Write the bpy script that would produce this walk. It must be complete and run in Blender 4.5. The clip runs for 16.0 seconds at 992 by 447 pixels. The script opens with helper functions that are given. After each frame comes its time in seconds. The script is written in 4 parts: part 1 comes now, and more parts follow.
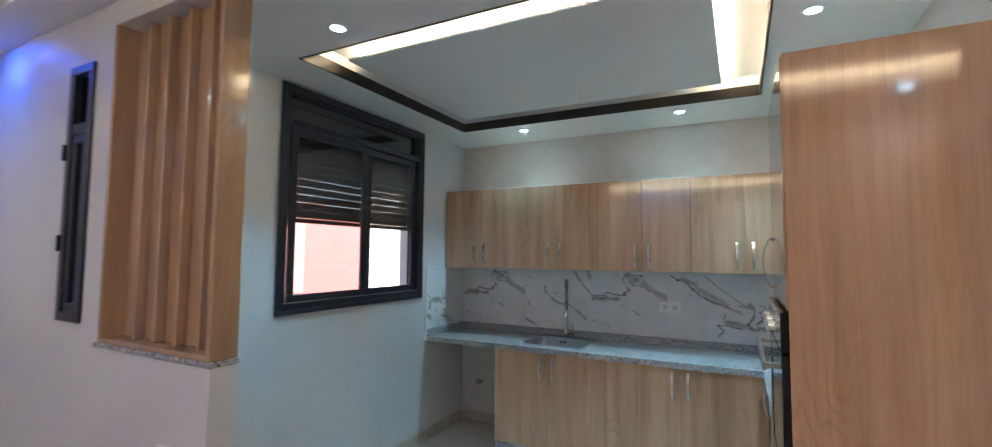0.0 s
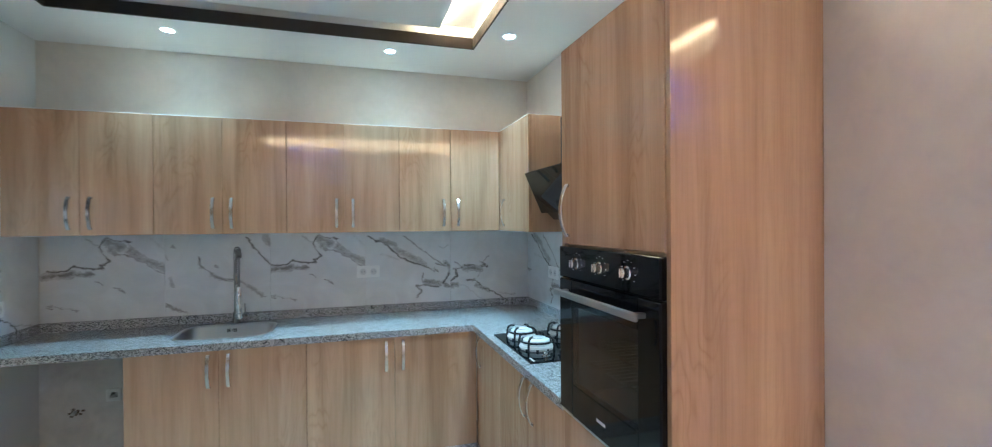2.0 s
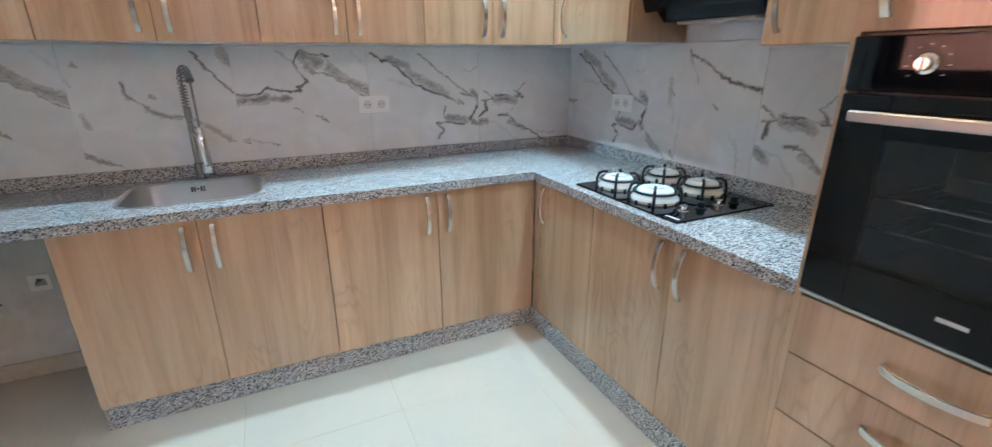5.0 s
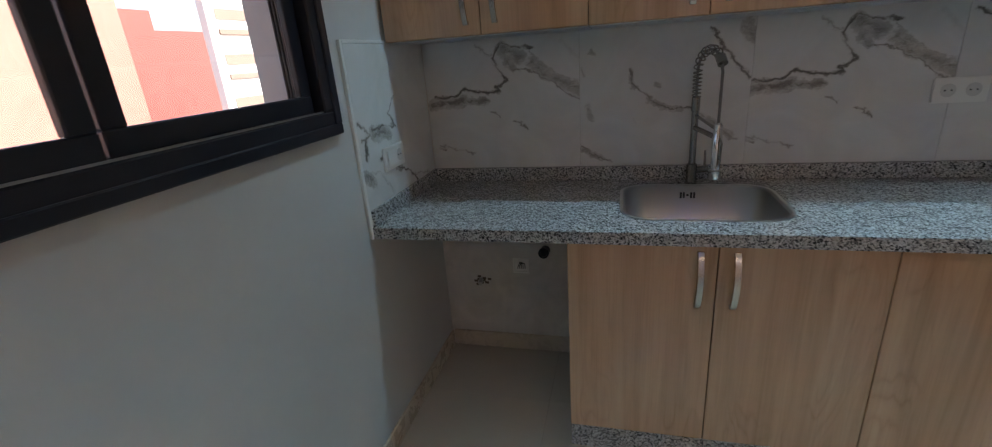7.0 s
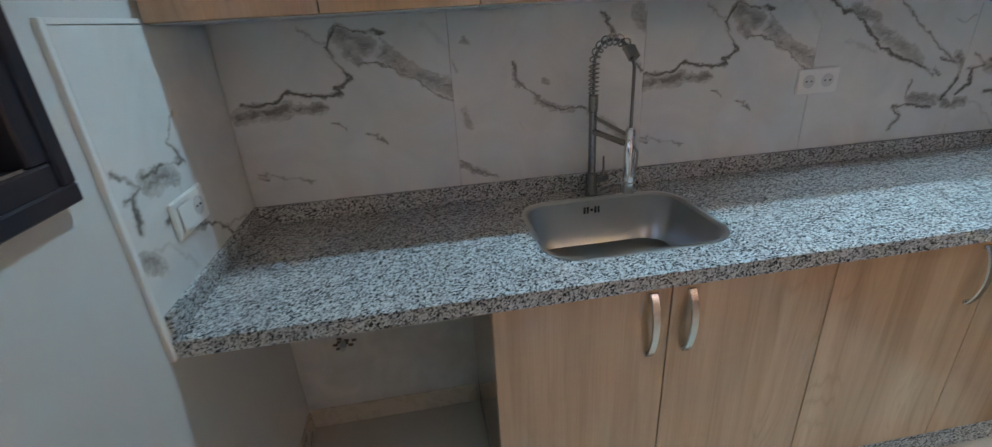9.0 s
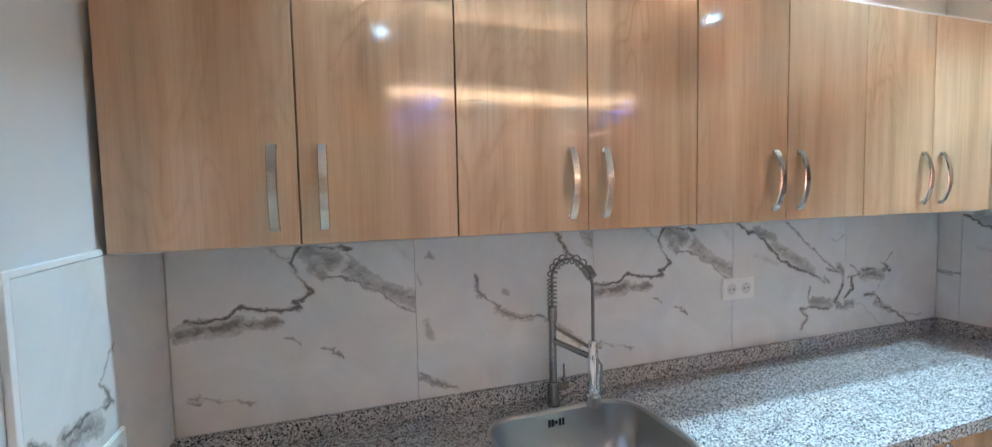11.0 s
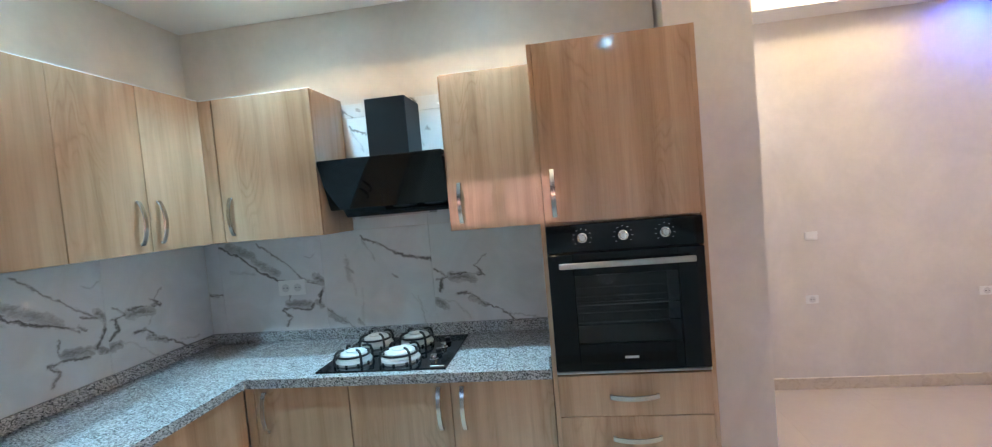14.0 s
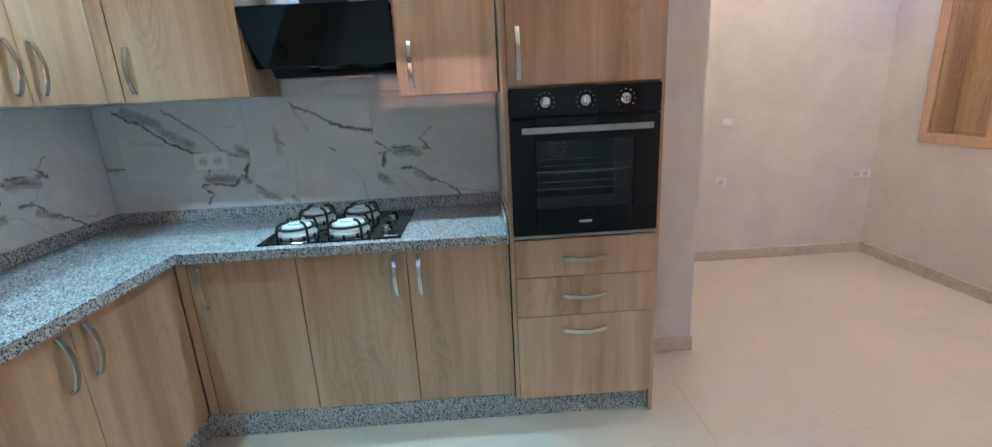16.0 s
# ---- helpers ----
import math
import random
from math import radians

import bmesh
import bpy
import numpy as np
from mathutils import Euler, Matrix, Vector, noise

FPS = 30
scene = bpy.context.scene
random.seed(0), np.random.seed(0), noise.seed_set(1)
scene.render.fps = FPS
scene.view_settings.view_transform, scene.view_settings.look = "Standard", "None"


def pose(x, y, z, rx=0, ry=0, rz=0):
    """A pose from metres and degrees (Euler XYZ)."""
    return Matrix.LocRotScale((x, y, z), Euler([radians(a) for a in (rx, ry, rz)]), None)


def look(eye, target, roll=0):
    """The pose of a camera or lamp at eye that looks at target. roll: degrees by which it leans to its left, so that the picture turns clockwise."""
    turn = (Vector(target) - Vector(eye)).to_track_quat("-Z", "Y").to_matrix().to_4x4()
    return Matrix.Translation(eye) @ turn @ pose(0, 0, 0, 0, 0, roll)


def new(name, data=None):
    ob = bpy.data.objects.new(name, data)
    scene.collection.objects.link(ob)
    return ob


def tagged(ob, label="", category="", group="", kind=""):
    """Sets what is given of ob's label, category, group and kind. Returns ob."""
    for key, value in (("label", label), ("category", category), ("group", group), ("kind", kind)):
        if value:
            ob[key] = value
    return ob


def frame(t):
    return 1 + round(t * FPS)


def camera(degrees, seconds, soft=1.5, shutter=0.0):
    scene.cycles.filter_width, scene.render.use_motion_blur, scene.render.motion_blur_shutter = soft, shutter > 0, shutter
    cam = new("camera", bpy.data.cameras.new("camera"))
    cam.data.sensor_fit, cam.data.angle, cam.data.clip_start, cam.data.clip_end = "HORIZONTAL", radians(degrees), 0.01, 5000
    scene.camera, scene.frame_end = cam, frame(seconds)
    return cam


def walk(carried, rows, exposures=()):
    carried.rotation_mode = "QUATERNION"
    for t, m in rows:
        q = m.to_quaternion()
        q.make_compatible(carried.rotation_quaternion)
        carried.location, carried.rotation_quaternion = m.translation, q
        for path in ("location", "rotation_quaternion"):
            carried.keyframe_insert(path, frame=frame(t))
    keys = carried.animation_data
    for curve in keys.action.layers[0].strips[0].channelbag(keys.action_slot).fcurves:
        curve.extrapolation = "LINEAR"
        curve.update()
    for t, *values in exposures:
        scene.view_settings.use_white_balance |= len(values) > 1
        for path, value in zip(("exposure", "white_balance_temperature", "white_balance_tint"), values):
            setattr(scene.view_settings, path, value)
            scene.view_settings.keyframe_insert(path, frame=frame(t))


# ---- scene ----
cam = camera(92.5, 16.0, soft=1.1, shutter=0.3)
PATH = [
    (0, (-0.712, -4.041, 1.555), (-1.626, -2.266, 1.682), 0.5),
    (0.5, (-0.917, -3.891, 1.551), (-1.495, -1.98, 1.662), -2.6),
    (1, (-1.057, -3.786, 1.513), (-1.252, -1.798, 1.599), -0.8),
    (1.5, (-1.231, -3.69, 1.526), (-0.906, -1.717, 1.546), -2.8),
    (2, (-1.335, -3.538, 1.493), (-0.753, -1.625, 1.485), -0.4),
    (2.5, (-1.428, -3.312, 1.51), (-0.631, -1.477, 1.508), -1.7),
    (3, (-1.556, -3.187, 1.498), (-0.519, -1.477, 1.517), -0.3),
    (3.2, (-1.611, -3.122, 1.5), (-0.449, -1.495, 1.523), -0.3),
    (5.3, (-1.795, -2.564, 1.354), (-1.119, -0.812, 0.664), -1.0),
    (5.5, (-1.91, -2.531, 1.383), (-1.376, -0.715, 0.739), -0.7),
    (6, (-2.091, -2.315, 1.397), (-2.065, -0.418, 0.766), -2.2),
    (6.5, (-2.243, -2.189, 1.373), (-2.571, -0.325, 0.726), -1.8),
    (7, (-2.331, -1.984, 1.367), (-2.828, -0.167, 0.695), -4.4),
    (7.5, (-2.413, -1.828, 1.36), (-2.856, -0.008, 0.66), -3.1),
    (8, (-2.542, -1.735, 1.35), (-2.838, 0.1, 0.612), -2.2),
    (8.2, (-2.603, -1.695, 1.357), (-2.785, 0.129, 0.557), -3.4),
    (10.3, (-2.585, -1.309, 1.475), (-1.946, 0.522, 0.987), -0.3),
    (10.5, (-2.626, -1.365, 1.486), (-2.001, 0.509, 1.175), -0.8),
    (11, (-2.714, -1.447, 1.534), (-2.069, 0.442, 1.406), -1.2),
    (11.5, (-2.727, -1.557, 1.566), (-1.742, 0.178, 1.709), -1.6),
    (12, (-2.636, -1.756, 1.6), (-1.466, -0.14, 1.748), -6.1),
    (12.5, (-2.546, -1.939, 1.556), (-1.084, -0.578, 1.649), -5.7),
    (13, (-2.526, -1.998, 1.545), (-0.717, -1.146, 1.568), -5.5),
    (13.5, (-2.477, -2.072, 1.532), (-0.543, -1.564, 1.485), -5.6),
    (14, (-2.452, -2.05, 1.519), (-0.475, -1.766, 1.426), -5.0),
    (14.5, (-2.441, -1.981, 1.499), (-0.449, -1.848, 1.372), -3.8),
    (15, (-2.433, -1.905, 1.472), (-0.444, -1.945, 1.264), -3.1),
    (15.5, (-2.436, -1.855, 1.446), (-0.469, -1.915, 1.094), -3.0),
    (16, (-2.438, -1.847, 1.397), (-0.511, -1.909, 0.865), -3.0),
]
EXPOSURES = [(0.0, 1.83, 5850, 15), (0.5, 2.02, 5800, 15), (1.5, 2.29, 5800, 15), (2.5, 2.46, 5800, 13), (3.2, 2.52, 5850, 12), (5.5, 2.70, 6700, 28), (6.2, 2.02, 6650, 25), (7.0, 1.14, 6750, 25), (8.2, 1.30, 6700, 23),
             (10.5, 2.82, 6600, 27), (11.5, 2.63, 6450, 24), (13.0, 2.42, 6100, 19), (16.0, 2.19, 6000, 15)]
walk(cam, [(t, look(eye, target, roll)) for t, eye, target, roll in PATH], EXPOSURES)

# ---- light ----
world = bpy.data.worlds.new("sky")
scene.world = world
world.use_nodes = True
wn = world.node_tree
sky = wn.nodes.new("ShaderNodeTexSky")
sky.sky_type = "NISHITA"
sky.sun_disc = False
sky.sun_elevation, sky.sun_rotation = radians(40), radians(85)
wn.links.new(sky.outputs[0], wn.nodes["Background"].inputs[0])
wn.nodes["Background"].inputs[1].default_value = 0.15

COOL = (0.40, 0.78, 0.96)
WARM = (1.0, 0.77, 0.43)
SPOTS = [(-2.335, -0.385), (-1.087, -0.387), (-0.42, -0.83), (-0.415, -1.68), (-2.37, -2.46)]
# the last one, at x -3.95, is an unseen addition to brighten the left
LIVING_SPOTS = [(0.85, -3.15), (-0.9, -4.76), (0.2, -4.76), (-2.75, -4.80), (-3.95, -3.9)]
BLUE_SPOTS = [(1.04, -4.84), (-3.99, -3.20), (-2.1, -4.80), (-1.6, -4.80)]
SUN_POWER, SPOT_POWER, LIVING_POWER, BLUE_POWER, COVE_GLOW = 5.0, 18.5, 5.9, 1.2, 5.0
KITCHEN_COVE = 17.0


def lamp(name, kind, m, power, colour, **more):
    data = bpy.data.lights.new(name, kind)
    data.energy, data.color = power, colour
    if kind == "SUN":
        data.angle = radians(0.5)
    if kind == "SPOT":
        data.spot_size, data.spot_blend, data.shadow_soft_size = radians(more.get("cone", 94)), more.get("blend", 1.0), 0.03
    ob = new(name, data)
    ob.matrix_world = m
    return ob


lamp("sun", "SUN", look((34, 3, 29), (0, 0, 0)), SUN_POWER, (1.0, 0.95, 0.88))
for sx, sy in SPOTS:
    lamp("spot_lamp", "SPOT", pose(sx, sy, 2.59), SPOT_POWER, COOL, blend=0.6)
for sx, sy in LIVING_SPOTS:
    lamp("spot_lamp", "SPOT", pose(sx, sy, 2.59), LIVING_POWER, (1.0, 0.93, 0.83), cone=150)
for sx, sy in BLUE_SPOTS:
    lamp("spot_lamp", "SPOT", pose(sx, sy, 2.59), BLUE_POWER, (0.06, 0.30, 1.0), cone=150)


# ---- materials ----
def shader(name, base=(0.5, 0.5, 0.5), rough=0.5, metal=0.0, **more):
    m = bpy.data.materials.new(name)
    m.use_nodes = True
    p = m.node_tree.nodes["Principled BSDF"]
    p.inputs["Base Color"].default_value = (*base, 1)
    p.inputs["Roughness"].default_value = rough
    p.inputs["Metallic"].default_value = metal
    for k, v in more.items():
        p.inputs[k.replace("_", " ")].default_value = v
    return m, m.node_tree, p


def node(t, kind, ins=None, **props):
    n = t.nodes.new(kind)
    if "operation" in props:
        n.operation = props["operation"]
    if "use_clamp" in props:
        n.use_clamp = props["use_clamp"]
    if "data_type" in props:
        n.data_type, n.blend_type = props["data_type"], props["blend_type"]
    if "uv_map" in props:
        n.uv_map = props["uv_map"]
    if "bands_direction" in props:
        n.bands_direction = props["bands_direction"]
    if "node_tree" in props:
        n.node_tree = props["node_tree"]
    for k, v in (ins or {}).items():
        if isinstance(v, bpy.types.NodeSocket):
            t.links.new(v, n.inputs[k])
        else:
            n.inputs[k].default_value = v
    return n


def ramp(t, fac, stops, ease="LINEAR"):
    n = node(t, "ShaderNodeValToRGB", {0: fac})
    n.color_ramp.interpolation = ease
    while len(n.color_ramp.elements) < len(stops):
        n.color_ramp.elements.new(0.5)
    for e, (at, c) in zip(n.color_ramp.elements, stops):
        e.position, e.color = at, (*c, 1) if len(c) == 3 else c
    return n.outputs[0]


def place(t, scale, offset=None):
    """World position, scaled; each object shifted by its own random amount when offset is set."""
    pos = node(t, "ShaderNodeNewGeometry").outputs["Position"]
    if offset:
        rnd = node(t, "ShaderNodeObjectInfo").outputs["Random"]
        sh = node(t, "ShaderNodeMath", {0: rnd, 1: offset}, operation="MULTIPLY").outputs[0]
        vec = node(t, "ShaderNodeCombineXYZ", {0: sh, 1: sh, 2: sh}).outputs[0]
        pos = node(t, "ShaderNodeVectorMath", {0: pos, 1: vec}, operation="ADD").outputs[0]
    return node(t, "ShaderNodeVectorMath", {0: pos, 1: scale}, operation="MULTIPLY").outputs[0]


def noise_at(t, vec, scale, detail=4.0, rough=0.5, distort=0.0):
    return node(t, "ShaderNodeTexNoise", {"Vector": vec, "Scale": scale, "Detail": detail, "Roughness": rough, "Distortion": distort}).outputs["Fac"]


def bump(t, p, height, strength, distance=0.002):
    b = node(t, "ShaderNodeBump", {"Height": height, "Strength": strength, "Distance": distance})
    t.links.new(b.outputs[0], p.inputs["Normal"])


def mix(t, fac, a, b, blend="MIX"):
    n = node(t, "ShaderNodeMix", data_type="RGBA", blend_type=blend)
    for k, v in ((0, fac), (6, a), (7, b)):
        if isinstance(v, bpy.types.NodeSocket):
            t.links.new(v, n.inputs[k])
        else:
            n.inputs[k].default_value = (*v, 1) if isinstance(v, tuple) else v
    return n.outputs[2]


def make_wood(name, light, mid, dark, rough=0.24):
    """Oak-print laminate: plank-wide tone bands, fine grain, arched figure in places, faint cross flecks."""
    m, t, p = shader(name, rough=rough)
    long = place(t, (1, 1, 0.06), 7.0)
    planks = noise_at(t, long, 8.5, 3.0, 0.55, 0.35)
    streaks = noise_at(t, long, 34.0, 5.0, 0.62, 0.5)
    fine = noise_at(t, place(t, (1, 1, 0.02), 7.0), 210.0, 3.0, 0.6)
    c = ramp(t, planks, [(0.30, dark), (0.47, mid), (0.66, light)])
    c = mix(t, 0.5, c, ramp(t, streaks, [(0.30, (0.78, 0.75, 0.72)), (0.52, (1.0, 1.0, 1.0))]), "MULTIPLY")
    c = mix(t, 0.35, c, ramp(t, fine, [(0.35, (0.80, 0.77, 0.74)), (0.55, (1.0, 1.0, 1.0))]), "MULTIPLY")
    swell = noise_at(t, place(t, (1, 1, 0.26), 7.0), 5.5, 2.5, 0.5, 0.35)
    many = node(t, "ShaderNodeMath", {0: swell, 1: 34.0}, operation="MULTIPLY").outputs[0]
    rings = node(t, "ShaderNodeMath", {0: many, 1: 1.0}, operation="PINGPONG").outputs[0]
    arches = ramp(t, rings, [(0.0, (0.74, 0.67, 0.61)), (0.35, (0.94, 0.92, 0.90)), (0.7, (1, 1, 1))])
    where = ramp(t, noise_at(t, place(t, (1, 1, 0.30), 11.0), 4.2, 1.5), [(0.52, (0, 0, 0)), (0.64, (0.50, 0.50, 0.50))])
    c = mix(t, where, c, mix(t, 1.0, c, arches, "MULTIPLY"))
    flecks = noise_at(t, place(t, (0.22, 0.22, 1.0), 7.0), 95.0, 3.0, 0.6)
    c = mix(t, 0.09, c, ramp(t, flecks, [(0.36, (0.84, 0.81, 0.78)), (0.55, (1, 1, 1))]), "MULTIPLY")
    tint = ramp(t, node(t, "ShaderNodeObjectInfo").outputs["Random"], [(0.0, (0.94, 0.94, 0.94)), (1.0, (1.04, 1.035, 1.03))])
    c = mix(t, 1.0, c, tint, "MULTIPLY")
    t.links.new(c, p.inputs["Base Color"])
    t.links.new(ramp(t, streaks, [(0.2, (rough + 0.02,) * 3), (0.7, (rough - 0.01,) * 3)]), p.inputs["Roughness"])
    p.inputs["Specular IOR Level"].default_value = 0.85
    bump(t, p, fine, 0.01, 0.0003)
    return m


OAK = make_wood("oak_laminate", (0.60, 0.390, 0.245), (0.525, 0.322, 0.193), (0.42, 0.247, 0.141), 0.085)
OAK_WARM = make_wood("oak_slats", (0.47, 0.315, 0.185), (0.41, 0.265, 0.150), (0.34, 0.21, 0.115), 0.12)
OAK_EDGE = make_wood("oak_edging", (0.50, 0.36, 0.20), (0.44, 0.31, 0.16), (0.36, 0.24, 0.12), 0.35)


def make_plaster(name, base, vary, rough=0.55, cloud=1.6, relief=0.12):
    m, t, p = shader(name, base, rough)
    vec = place(t, (1, 1, 1))
    big = noise_at(t, vec, cloud, 5.0, 0.6, 0.8)
    small = noise_at(t, vec, 14.0, 5.0, 0.62, 1.2)
    fleck = noise_at(t, vec, 160.0, 2.0)
    lo, hi = tuple(c * (1 - vary) for c in base), tuple(min(0.9, c * (1 + vary)) for c in base)
    c = ramp(t, big, [(0.3, lo), (0.7, hi)])
    c = mix(t, 0.6, c, ramp(t, small, [(0.35, (1 - vary, 1 - vary, 1 - vary)), (0.65, (1, 1, 1))]), "MULTIPLY")
    t.links.new(c, p.inputs["Base Color"])
    t.links.new(ramp(t, small, [(0.3, (rough - 0.12,) * 3), (0.7, (rough + 0.1,) * 3)]), p.inputs["Roughness"])
    h = node(t, "ShaderNodeMath", {0: small, 1: fleck}, operation="ADD").outputs[0]
    bump(t, p, h, relief, 0.003)
    return m


PLASTER = make_plaster("trowelled_plaster", (0.67, 0.615, 0.56), 0.07, 0.42, 2.2)
WALL_GREY = make_plaster("smooth_wall_paint", (0.60, 0.595, 0.585), 0.05, 0.5, 1.2, 0.06)
CEILING = make_plaster("ceiling_paint", (0.78, 0.79, 0.80), 0.02, 0.6, 0.8, 0.04)
BARE = make_plaster("bare_skim_coat", (0.64, 0.61, 0.57), 0.13, 0.8, 4.0, 0.3)
BAND = make_plaster("dark_brown_trim", (0.030, 0.020, 0.014), 0.2, 0.45, 3.0, 0.05)
FLOOR = make_plaster("beige_porcelain", (0.54, 0.455, 0.365), 0.03, 0.14, 1.4, 0.005)
SKIRT = make_plaster("beige_skirting_tile", (0.57, 0.48, 0.375), 0.04, 0.3, 5.0, 0.02)
GROUT = make_plaster("grout", (0.48, 0.405, 0.325), 0.05, 0.8, 8.0, 0.05)


def make_granite():
    m, t, p = shader("speckled_granite", rough=0.18)
    vec = place(t, (1, 1, 1))
    wob = node(t, "ShaderNodeTexNoise", {"Vector": vec, "Scale": 240.0, "Detail": 2.0}).outputs["Color"]
    off = node(t, "ShaderNodeVectorMath", {0: wob, 1: (0.006, 0.006, 0.006)}, operation="MULTIPLY").outputs[0]
    v2 = node(t, "ShaderNodeVectorMath", {0: vec, 1: off}, operation="ADD").outputs[0]
    cell = node(t, "ShaderNodeTexVoronoi", {"Vector": v2, "Scale": 265.0}).outputs["Color"]
    pick = node(t, "ShaderNodeSeparateColor", {0: cell})
    c = ramp(t, pick.outputs[0], [(0.0, (0.03, 0.03, 0.032)), (0.18, (0.14, 0.137, 0.137)), (0.30, (0.36, 0.345, 0.335)), (0.50, (0.50, 0.485, 0.47)), (0.76, (0.64, 0.635, 0.63))], "CONSTANT")
    big = noise_at(t, vec, 26.0, 3.0)
    c = mix(t, 0.35, c, ramp(t, big, [(0.35, (0.55, 0.52, 0.52)), (0.65, (1, 1, 1))]), "MULTIPLY")
    t.links.new(c, p.inputs["Base Color"])
    return m


GRANITE = make_granite()


def vein_group():
    g = bpy.data.node_groups.new("vein", "ShaderNodeTree")
    for n, k in (("P", "NodeSocketVector"), ("A", "NodeSocketVector"), ("BA", "NodeSocketVector"), ("L2", "NodeSocketFloat"), ("W", "NodeSocketFloat")):
        g.interface.new_socket(n, in_out="INPUT", socket_type=k)
    g.interface.new_socket("V", in_out="OUTPUT", socket_type="NodeSocketFloat")
    i, o = g.nodes.new("NodeGroupInput").outputs, g.nodes.new("NodeGroupOutput")
    pa = node(g, "ShaderNodeVectorMath", {0: i[0], 1: i[1]}, operation="SUBTRACT").outputs[0]
    dt = node(g, "ShaderNodeVectorMath", {0: pa, 1: i[2]}, operation="DOT_PRODUCT").outputs[1]
    h = node(g, "ShaderNodeMath", {0: dt, 1: i[3]}, operation="DIVIDE", use_clamp=True).outputs[0]
    on = node(g, "ShaderNodeVectorMath", {0: i[2], "Scale": h}, operation="SCALE").outputs[0]
    d = node(g, "ShaderNodeVectorMath", {0: pa, 1: on}, operation="DISTANCE").outputs[1]
    q = node(g, "ShaderNodeMath", {0: d, 1: i[4]}, operation="DIVIDE").outputs[0]
    f = node(g, "ShaderNodeMath", {0: 1.0, 1: q}, operation="SUBTRACT", use_clamp=True).outputs[0]
    g.links.new(f, o.inputs[0])
    return g


VEIN = vein_group()


def make_marble(name, strokes, patches):
    """White glazed tile; strokes and patches: (half width, strength, u, v, u, v, ...) in tile shares."""
    m, t, p = shader(name, rough=0.07)
    uv = node(t, "ShaderNodeUVMap", uv_map="tile").outputs[0]
    warp = node(t, "ShaderNodeTexNoise", {"Vector": uv, "Scale": 3.6, "Detail": 7.0, "Roughness": 0.60}).outputs["Color"]
    w = node(t, "ShaderNodeVectorMath", {0: warp, 1: (0.5, 0.5, 0.5)}, operation="SUBTRACT").outputs[0]
    w = node(t, "ShaderNodeVectorMath", {0: w, 1: (0.10, 0.10, 0.0)}, operation="MULTIPLY").outputs[0]
    pt = node(t, "ShaderNodeVectorMath", {0: uv, 1: w}, operation="ADD").outputs[0]
    pt = node(t, "ShaderNodeVectorMath", {0: pt, 1: (1, 1, 0)}, operation="MULTIPLY").outputs[0]
    jag = node(t, "ShaderNodeTexNoise", {"Vector": uv, "Scale": 19.0, "Detail": 5.0, "Roughness": 0.7}).outputs["Color"]
    jag = node(t, "ShaderNodeVectorMath", {0: jag, 1: (0.5, 0.5, 0.5)}, operation="SUBTRACT").outputs[0]
    jag = node(t, "ShaderNodeVectorMath", {0: jag, 1: (0.07, 0.07, 0.0)}, operation="MULTIPLY").outputs[0]
    fine = node(t, "ShaderNodeVectorMath", {0: pt, 1: jag}, operation="ADD").outputs[0]

    def nearest(where, strokes):
        """How near a point lies to the broken lines: 1 on them, 0 at their half width, times their strength."""
        total = None
        for wid, power, *flat in strokes:
            pts = list(zip(flat[0::2], flat[1::2]))
            for (u0, v0), (u1, v1) in zip(pts, pts[1:]):
                n = node(t, "ShaderNodeGroup", node_tree=VEIN)
                t.links.new(where, n.inputs[0])
                n.inputs[1].default_value, n.inputs[2].default_value = (u0, v0, 0), (u1 - u0, v1 - v0, 0)
                n.inputs[3].default_value, n.inputs[4].default_value = (u1 - u0) ** 2 + (v1 - v0) ** 2, wid
                k = node(t, "ShaderNodeMath", {0: n.outputs[0], 1: power}, operation="MULTIPLY").outputs[0]
                total = k if total is None else node(t, "ShaderNodeMath", {0: total, 1: k}, operation="MAXIMUM").outputs[0]
        return total

    core = nearest(fine, [(1.65 * w, *rest) for w, *rest in strokes])
    core = ramp(t, core, [(0.0, (0.0,) * 3), (0.32, (0.10,) * 3), (0.58, (0.40,) * 3), (0.95, (0.95,) * 3)])
    gaps = ramp(t, noise_at(t, uv, 7.0, 3.0, 0.6), [(0.34, (0.30,) * 3), (0.50, (1.0,) * 3)])
    core = node(t, "ShaderNodeMath", {0: core, 1: gaps}, operation="MULTIPLY").outputs[0]
    cloud = nearest(fine, patches)
    drift = node(t, "ShaderNodeVectorMath", {0: fine, 1: (1.0, 1.9, 1.0)}, operation="MULTIPLY").outputs[0]
    mottle = ramp(t, noise_at(t, drift, 13.0, 6.0, 0.72, 1.2), [(0.36, (0.30,) * 3), (0.60, (1.0,) * 3)])
    rim = ramp(t, cloud, [(0.0, (0.0,) * 3), (0.14, (0.26,) * 3), (0.45, (0.42,) * 3), (0.9, (0.72,) * 3)])
    cloud = node(t, "ShaderNodeMath", {0: rim, 1: mottle}, operation="MULTIPLY").outputs[0]
    soft = node(t, "ShaderNodeMath", {0: core, 1: cloud}, operation="MAXIMUM").outputs[0]
    haze = noise_at(t, uv, 2.2, 4.0, 0.6, 0.8)
    c = ramp(t, haze, [(0.35, (0.66, 0.65, 0.63)), (0.65, (0.76, 0.755, 0.74))])
    grey = ramp(t, soft, [(0.0, (1, 1, 1)), (0.2, (0.74, 0.72, 0.70)), (0.5, (0.42, 0.39, 0.37)), (0.95, (0.19, 0.178, 0.17))])
    c = mix(t, 1.0, c, grey, "MULTIPLY")
    t.links.new(c, p.inputs["Base Color"])
    return m


